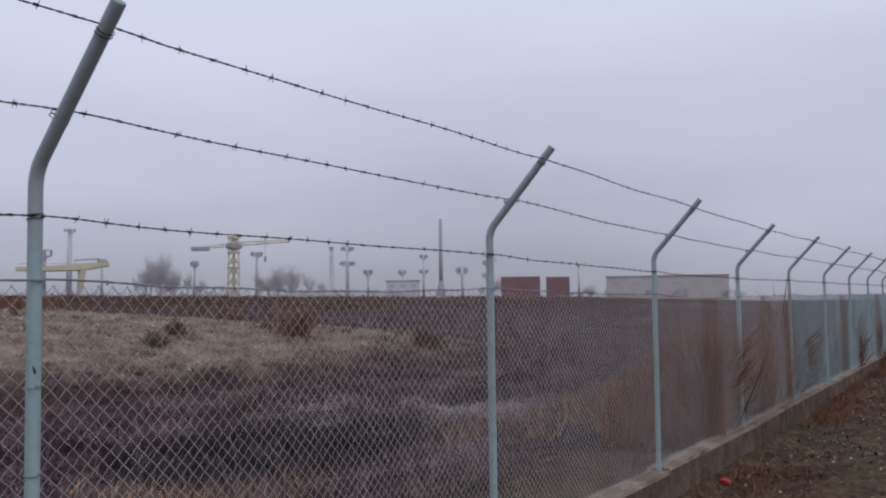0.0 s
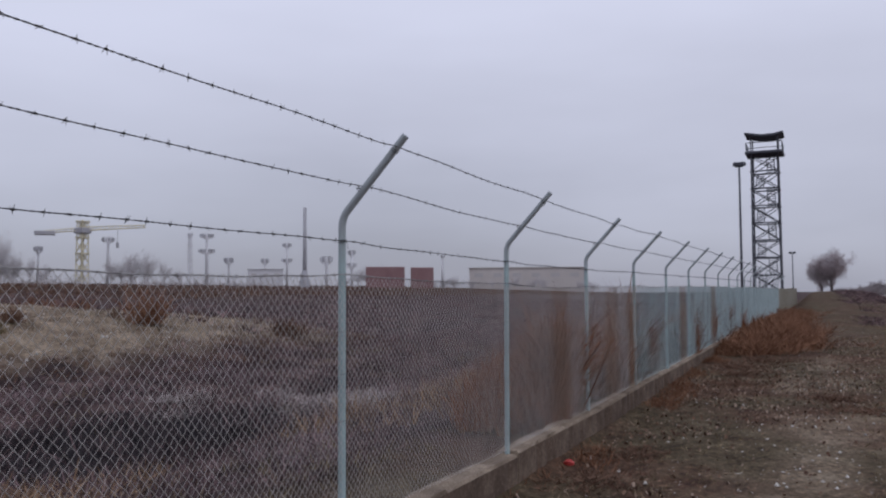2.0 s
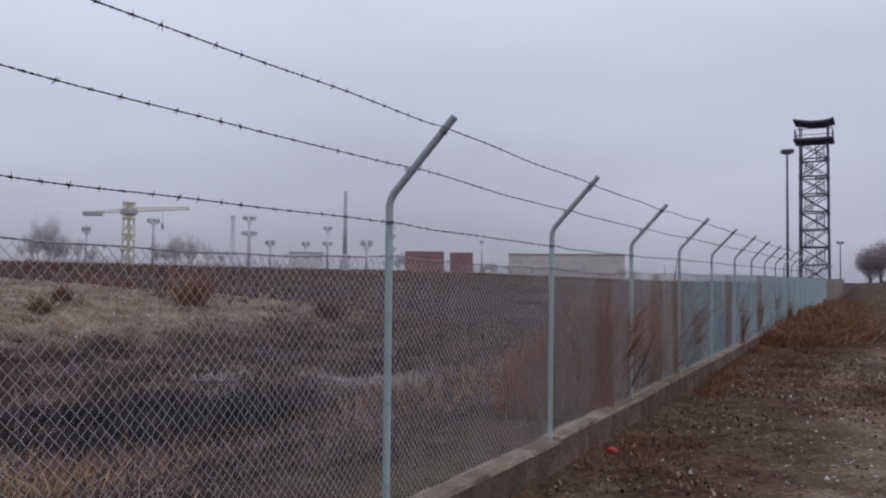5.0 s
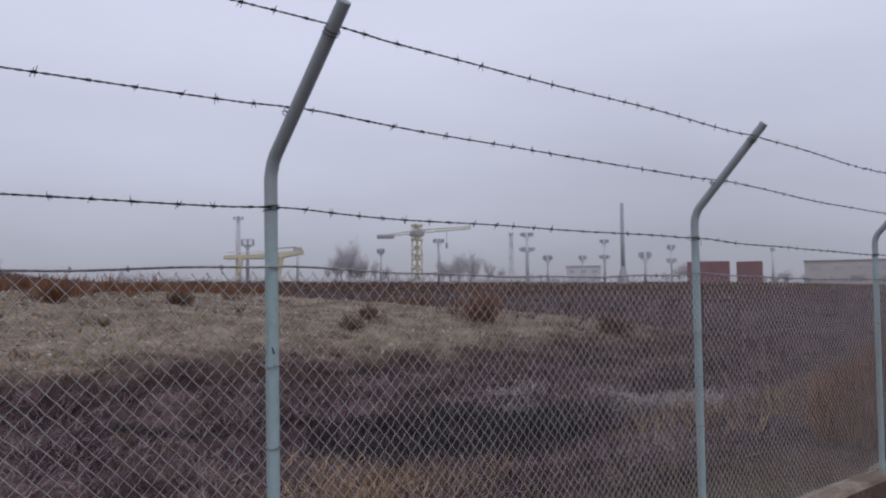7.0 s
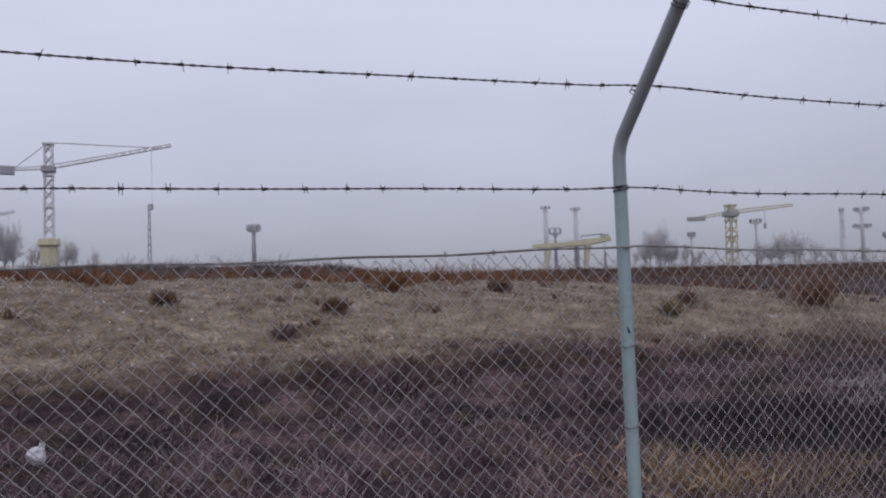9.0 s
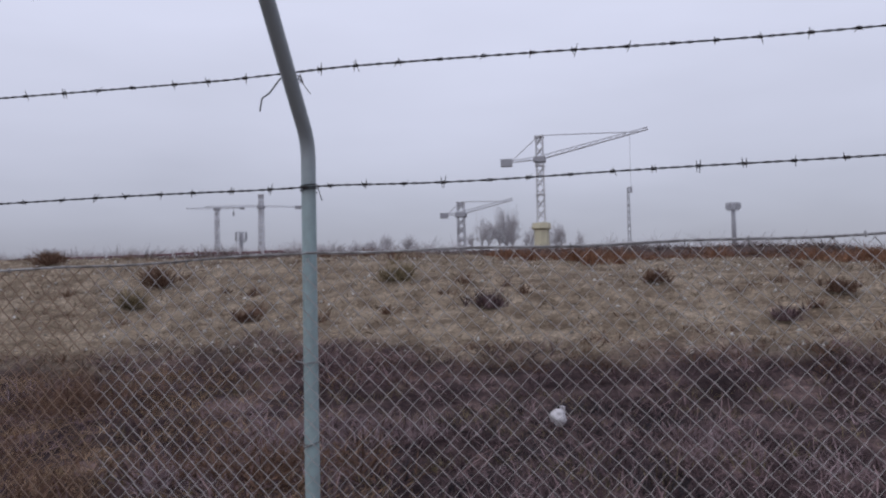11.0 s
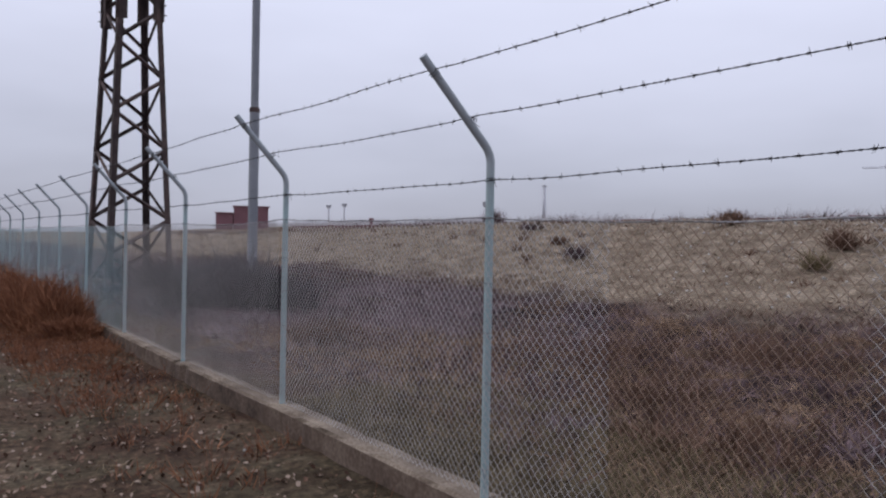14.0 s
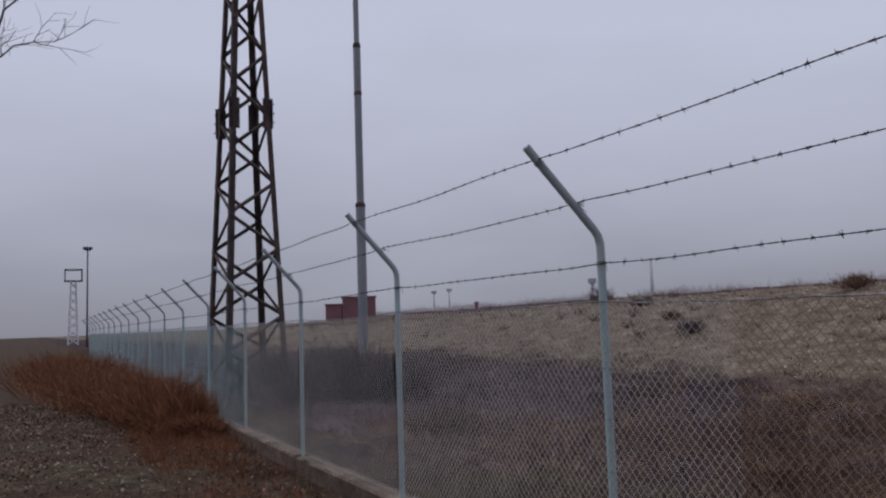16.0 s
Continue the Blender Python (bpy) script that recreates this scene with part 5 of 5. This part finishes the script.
stuff("pale_brush", [clump(c, 24, 0.22, RNG.uniform(0.12, 0.4, len(c)), 0.006, 0.9, 0.7)], M_greybrush, "pale lilac dry brush in patches", "brush")
c = scatter(1100, -150, 20, 70, 92, lambda x, y: patch(x, y, 0.3, 5))
stuff("skyline_weeds", [clump(c, 44, RNG.uniform(0.3, 0.9, len(c)), RNG.uniform(0.4, 1.5, len(c)), 0.03, 0.9, 0.8)], M_skyweed, "brown weeds and low shrubs along the bank's skyline", "weeds")
c = scatter(620, -70, 20, 11.5, 40, lambda x, y: sstep(-0.2, 0.5, grain(x * 0.5, y * 0.5)))
stuff("bank_tussocks", [clump(c, 46, RNG.uniform(0.06, 0.2, len(c)), RNG.uniform(0.15, 0.55, len(c)), 0.008, 1.0, 0.4)], M_umber, "brown upright tussocks dotted over the bank", "weeds")
c = scatter(1100, -110, -10, 24, 52, lambda x, y: patch(x, y, 0.5, 3))
c2 = scatter(520, -120, -22, 58, 66, lambda x, y: patch(x, y, 0.22, 6))
stuff("crest_shrubs", [clump(c2, 60, RNG.uniform(0.3, 0.8, len(c2)), RNG.uniform(0.6, 1.7, len(c2)), 0.02, 0.9, 0.7)], M_skyweed, "rounded grey-brown shrubs along the bank's far edge", "shrubs")
c2 = scatter(420, -6, 24, 19, 31, lambda x, y: sstep(-0.1, 0.4, grain(x * 0.45, y * 0.3 + 5)))
stuff("crest_tussocks", [clump(c2, 60, RNG.uniform(0.1, 0.3, len(c2)), RNG.uniform(0.3, 0.9, len(c2)), 0.01, 1.0, 0.35)], M_weed, "spiky reddish-brown tussocks along the top of the bank", "weeds")
stuff("crest_weeds", [clump(c, 40, RNG.uniform(0.2, 0.5, len(c)), RNG.uniform(0.3, 0.95, len(c)), 0.016, 0.9, 0.6)], M_skyweed, "grey-brown weeds along the crest of the bank", "weeds")
c = scatter(3600, -50, 22, 7.6, 12.2, lambda x, y: sstep(1.5, 0.3, np.abs(y - foot(x) - 10.3 + 0.8 * wobble(x * 1.1, y))))
stuff("bank_foot_weeds", [clump(c, 18, 0.18, RNG.uniform(0.08, 0.30, len(c)), 0.006, 0.9, 0.6)], M_umber, "reddish-brown weeds fringing the foot of the bank", "weeds")
c = scatter(4600, -20, 2, -5, -0.3, lambda x, y: patch(x, y, 0.7, 2) * (0.35 + 0.65 * sstep(-9, -5, x)))
stuff("green_tufts", [clump(c, 12, 0.08, RNG.uniform(0.04, 0.12, len(c)), 0.003, 0.8, 0.8)], M_olive, "small olive grass tufts among fallen leaves", "grass")


def flakes(c, size, tilt):
    """Small folded leaves: two triangles each, hinged on the midrib."""
    n = len(c)
    a = RNG.uniform(0, 6.28, n)
    s = size * RNG.uniform(0.5, 1.3, n)
    u = np.column_stack([np.cos(a), np.sin(a), RNG.normal(size=n) * tilt]) * s[:, None]
    w = np.column_stack([-np.sin(a), np.cos(a), RNG.normal(size=n) * tilt]) * s[:, None] * 0.75
    up = np.column_stack([np.zeros(n), np.zeros(n), s * 0.25])
    p = c + [0, 0, 0.035]
    v = np.stack([p - u, p + u, p + w + up, p - w + up], 1).reshape(-1, 3)
    k = np.arange(n)[:, None] * 4
    return v, np.stack([k + [0, 1, 2], k + [0, 3, 1]], 1).reshape(-1, 3)


c = scatter(110000, -27, 5, -9, -0.2, lambda x, y: (0.25 + 0.75 * patch(x, y, 0.4, 4)) * sstep(5, -3, x + 1.2 * rough(x, y)) * sstep(-9, -5, y + rough(x, y)))
stuff("fallen_leaves", [flakes(c, 0.021, 0.5)], M_leaf, "curled brown and pale fallen leaves on the soil", "leaves")


def pebbles(c, size):
    n = len(c)
    dirs = np.array([(1, 0, 0), (0, 1, 0), (-1, 0, 0), (0, -1, 0), (0, 0, 1), (0, 0, -0.4)])
    s = size * RNG.uniform(0.35, 1.4, n) ** 1.4
    v = c[:, None, :] + dirs[None] * RNG.uniform(0.6, 1.3, (n, 6, 3)) * s[:, None, None] + (RNG.normal(size=(n, 6, 3)) * 0.2 * s[:, None, None]) + [0, 0, 0.015]
    k = np.arange(n)[:, None] * 6
    f = [k + t for t in ([0, 1, 4], [1, 2, 4], [2, 3, 4], [3, 0, 4], [1, 0, 5], [2, 1, 5], [3, 2, 5], [0, 3, 5])]
    return v.reshape(-1, 3), np.stack(f, 1).reshape(-1, 3)


c = scatter(520, -2, 40, -6, -0.3, lambda x, y: 0.15 + 0.85 * sstep(1.3, 0.2, np.abs(y + 2.6)) * patch(x, y, 0.5, 1))
c2 = scatter(250, -26, 0, -6, -0.3)
c4 = scatter(260, 4.5, 17, -3.9, -1.7, lambda x, y: sstep(0.9, 0.3, np.abs(y + 2.6 + 0.07 * (x - 8))))
c3 = scatter(17000, -6, 40, -9, -0.25, lambda x, y: (0.2 + 0.8 * patch(x, y, 0.8, 1)) * sstep(-6, 0, x) * sstep(-9, -5.5, y))
stuff("path_stones", [pebbles(c, 0.024), pebbles(c2, 0.02), pebbles(c3, 0.009), pebbles(c4, 0.019)], M_stone, "pale broken stones and grit scattered on the soil", "stones")
c = scatter(36000, -5, 32, -8.5, -0.25, lambda x, y: (0.1 + 0.9 * patch(x, y, 0.7, 4)) * sstep(-5, 2, x + rough(x, y)) * sstep(-8.5, -5, y + rough(x, y)))
stuff("path_litter", [flakes(c, 0.022, 0.6)], M_leaf, "small brown leaf litter and dead stalks on the soil", "leaves")
c = scatter(6500, -50, 20, 10.5, 26)
stuff("bank_stones", [pebbles(c, 0.034)], M_stone, "pale stones strewn over the dry bank", "stones")


# ---- single bushes and weed heaps ----
def bush(name, label, category, group, x, y, w, h, n, m, width=0.006, wild=0.8):
    o = root(name, label, category, group, at=spot(x, y))
    per = 12
    k = max(4, n // per)
    cc = np.column_stack([RNG.normal(size=k) * w * 0.32, RNG.normal(size=k) * w * 0.32, np.abs(RNG.normal(size=k)) * h * 0.18])
    v, f = clump(cc, per, w * 0.12, h * 0.8, width, 0.9, wild)
    q = tagged(new("twig_mass", raw_mesh("twig_mass", v, f, m)), kind="stuff")
    q.parent = o
    bm = bmesh.new()
    for j in range(5):
        a = j * 1.3
        tube(bm, [(0, 0, -0.08), (math.cos(a) * w * 0.1, math.sin(a) * w * 0.1, h * 0.25), (math.cos(a) * w * 0.25, math.sin(a) * w * 0.25, h * 0.55)], [0.016, 0.011, 0.004], 5)
    part("woody_base", bm, m, o)
    return o


for x, y, w, h, m in ((7.0, 16.0, 0.9, 0.5, M_umber), (4.2, 16.0, 0.7, 0.9, M_weed), (-4.3, 13.0, 0.9, 0.55, M_brush), (-6.6, 15.2, 0.9, 0.65, M_olive), (-12.5, 15.0, 0.85, 0.8, M_umber),
                      (-12.0, 13.2, 0.5, 0.6, M_olive), (-17.0, 17.0, 0.9, 0.5, M_umber), (-19.1, 13.0, 0.8, 0.55, M_brush), (-21.2, 14.2, 0.6, 0.4, M_umber), (-30.1, 18.6, 1.1, 0.8, M_brush),
                      (-18.0, 18.3, 1.1, 0.55, M_umber), (13.6, 12.4, 0.9, 1.25, M_weed), (10.6, 13.2, 0.8, 0.45, M_umber), (17.6, 11.0, 1.2, 0.85, M_umber), (1.0, 12.2, 0.6, 0.35, M_brush),
                      (9.2, 12.0, 0.7, 0.45, M_olive), (-24.6, 16.0, 0.9, 0.45, M_brush), (2.2, 13.6, 0.7, 0.4, M_umber), (-9.0, 12.4, 0.6, 0.35, M_umber), (-1.0, 15.0, 0.6, 0.4, M_umber)):
    bush("bush", "small dark dry bush growing on the pale bank", "bush", "bushes on the bank", x, y, w * 0.6, h * 0.95, 420, m, 0.008, 0.5)
for x, y, w, h in ((8.5, 0.42, 0.3, 1.15), (8.95, 0.5, 0.3, 1.5), (8.1, 0.9, 0.6, 0.9), (9.9, 1.3, 0.7, 1.0), (8.75, 0.4, 0.28, 1.65), (8.2, 0.5, 0.4, 0.7), (11.5, 0.42, 0.34, 1.2), (13.1, 0.4, 0.3, 1.6), (12.3, 0.6, 0.45, 0.8), (15.2, 0.7, 0.5, 0.9), (18.8, 0.42, 0.4, 1.5), (22.4, 0.45, 0.45, 1.5), (26.6, 0.5, 0.5, 1.6), (31, 0.5, 0.6, 1.5), (28.0, 1.5, 0.8, 1.2), (35.0, 1.0, 0.8, 1.4)):
    bush("tall_weed", "tall rust-brown dead weed standing behind the mesh", "weed", "tall weeds behind the fence", x, y, w * 1.15, h, 2000, M_rust, 0.010, 0.15)
for x, y, w, h, m in ((2.7, 2.8, 1.3, 0.4, M_russet), (-6.3, 2.6, 1.5, 0.5, M_umber), (-8.2, 3.6, 1.6, 0.6, M_umber), (-10.9, 5.6, 2.2, 0.9, M_umber), (-5.2, 4.5, 1.8, 0.7, M_umber), (-4.1, 1.6, 0.9, 0.35, M_olive), (-9.2, 7.5, 2.2, 0.9, M_umber), (-13.5, 2.6, 0.9, 0.7, M_umber)):
    bush("weed_patch", "low rust-brown weed patch behind the fence", "weed", "weed patches behind the fence", x, y, w, h, 620, m, 0.006, 0.7)
bush("dark_shrub", "dense dark grey shrub at the foot of the pole", "shrub", "", -18.6, 2.9, 1.9, 1.5, 4600, M_darkbrush, 0.009, 0.55)
bush("dark_shrub", "dense dark shrub near the pylon", "shrub", "", -23.0, 3.6, 2.4, 1.3, 3600, M_darkbrush, 0.009, 0.6)
for x, y, w, h in ((22.4, -0.7, 1.2, 0.55), (24.2, -1.1, 1.7, 0.8), (26.2, -1.35, 2.0, 0.95), (28.6, -1.35, 2.1, 1.05), (31.5, -1.1, 1.9, 1.0), (35.5, -1.0, 1.8, 0.95), (41.0, -0.95, 1.8, 0.95), (48, -1.0, 1.9, 0.9), (57, -1.0, 2, 0.9)):
    bush("weed_heap", "heaped rust-brown tumbleweed against the fence base", "weed", "weed heaps along the wall", x, y, w, h, 2600, M_weed, 0.009, 0.7)
for x, y, w, h in ((17.0, -1.2, 1.2, 0.22), (18.6, -0.9, 1.4, 0.25), (15.2, -1.3, 0.9, 0.16), (20.6, -1.4, 1.4, 0.28), (6.4, -0.7, 0.9, 0.14), (7.9, -0.9, 0.7, 0.12), (12.1, -3.3, 0.8, 0.14), (13.4, -2.9, 0.7, 0.14)):
    bush("low_weed", "low dark reddish weed growing in the path soil", "weed", "low weeds on the path", x, y, w, h, 700, M_umber, 0.005, 1.2)
for x, y, w, h, wild in ((-16.2, -0.5, 0.5, 0.5, 0.6), (-17.2, -0.55, 0.7, 0.9, 0.45), (-18.3, -0.7, 0.9, 1.1, 0.4), (-19.8, -0.9, 1.2, 1.1, 0.5), (-21.6, -1.1, 1.5, 1.15, 0.6), (-24.2, -1.3, 1.9, 1.25, 0.6), (-28, -1.5, 2.3, 1.35, 0.6), (-33, -1.7, 2.8, 1.5, 0.6), (-40, -2.0, 3.2, 1.7, 0.6)):
    bush("weed_heap", "heaped orange-brown dead weeds against the fence base", "weed", "weed heaps along the wall", x, y, w, h, 2400, M_rust, 0.007, wild)

# ---- litter ----
bag = root("plastic_bag", "crumpled dirty white plastic bag caught in the brush", "bag", at=spot(-2.62, 7.0, 0.05))
bm = bmesh.new()
bmesh.ops.create_icosphere(bm, subdivisions=3, radius=0.10)
for v in bm.verts:
    v.co *= 1 + 0.35 * noise.noise(v.co * 14)
    v.co.z = v.co.z * 0.95 + 0.12
part("film", bm, M_bag, bag)
bm = bmesh.new()
tube(bm, [(0.02, 0, 0.19), (0.03, 0.01, 0.25), (0.06, 0.0, 0.24), (0.06, 0.0, 0.17)], 0.014, 5)
part("handle", bm, M_bag, bag)
scrap = root("plastic_scrap", "small bright red plastic scrap at the foot of the wall", "litter", at=spot(7.06, -0.3, 0.03))
bm = bmesh.new()
bmesh.ops.create_icosphere(bm, subdivisions=2, radius=0.055)
for v in bm.verts:
    v.co *= 1 + 0.5 * noise.noise(v.co * 30 + Vector((3, 1, 0)))
    v.co.z *= 0.6
part("sheet", bm, M_scrap, scrap)
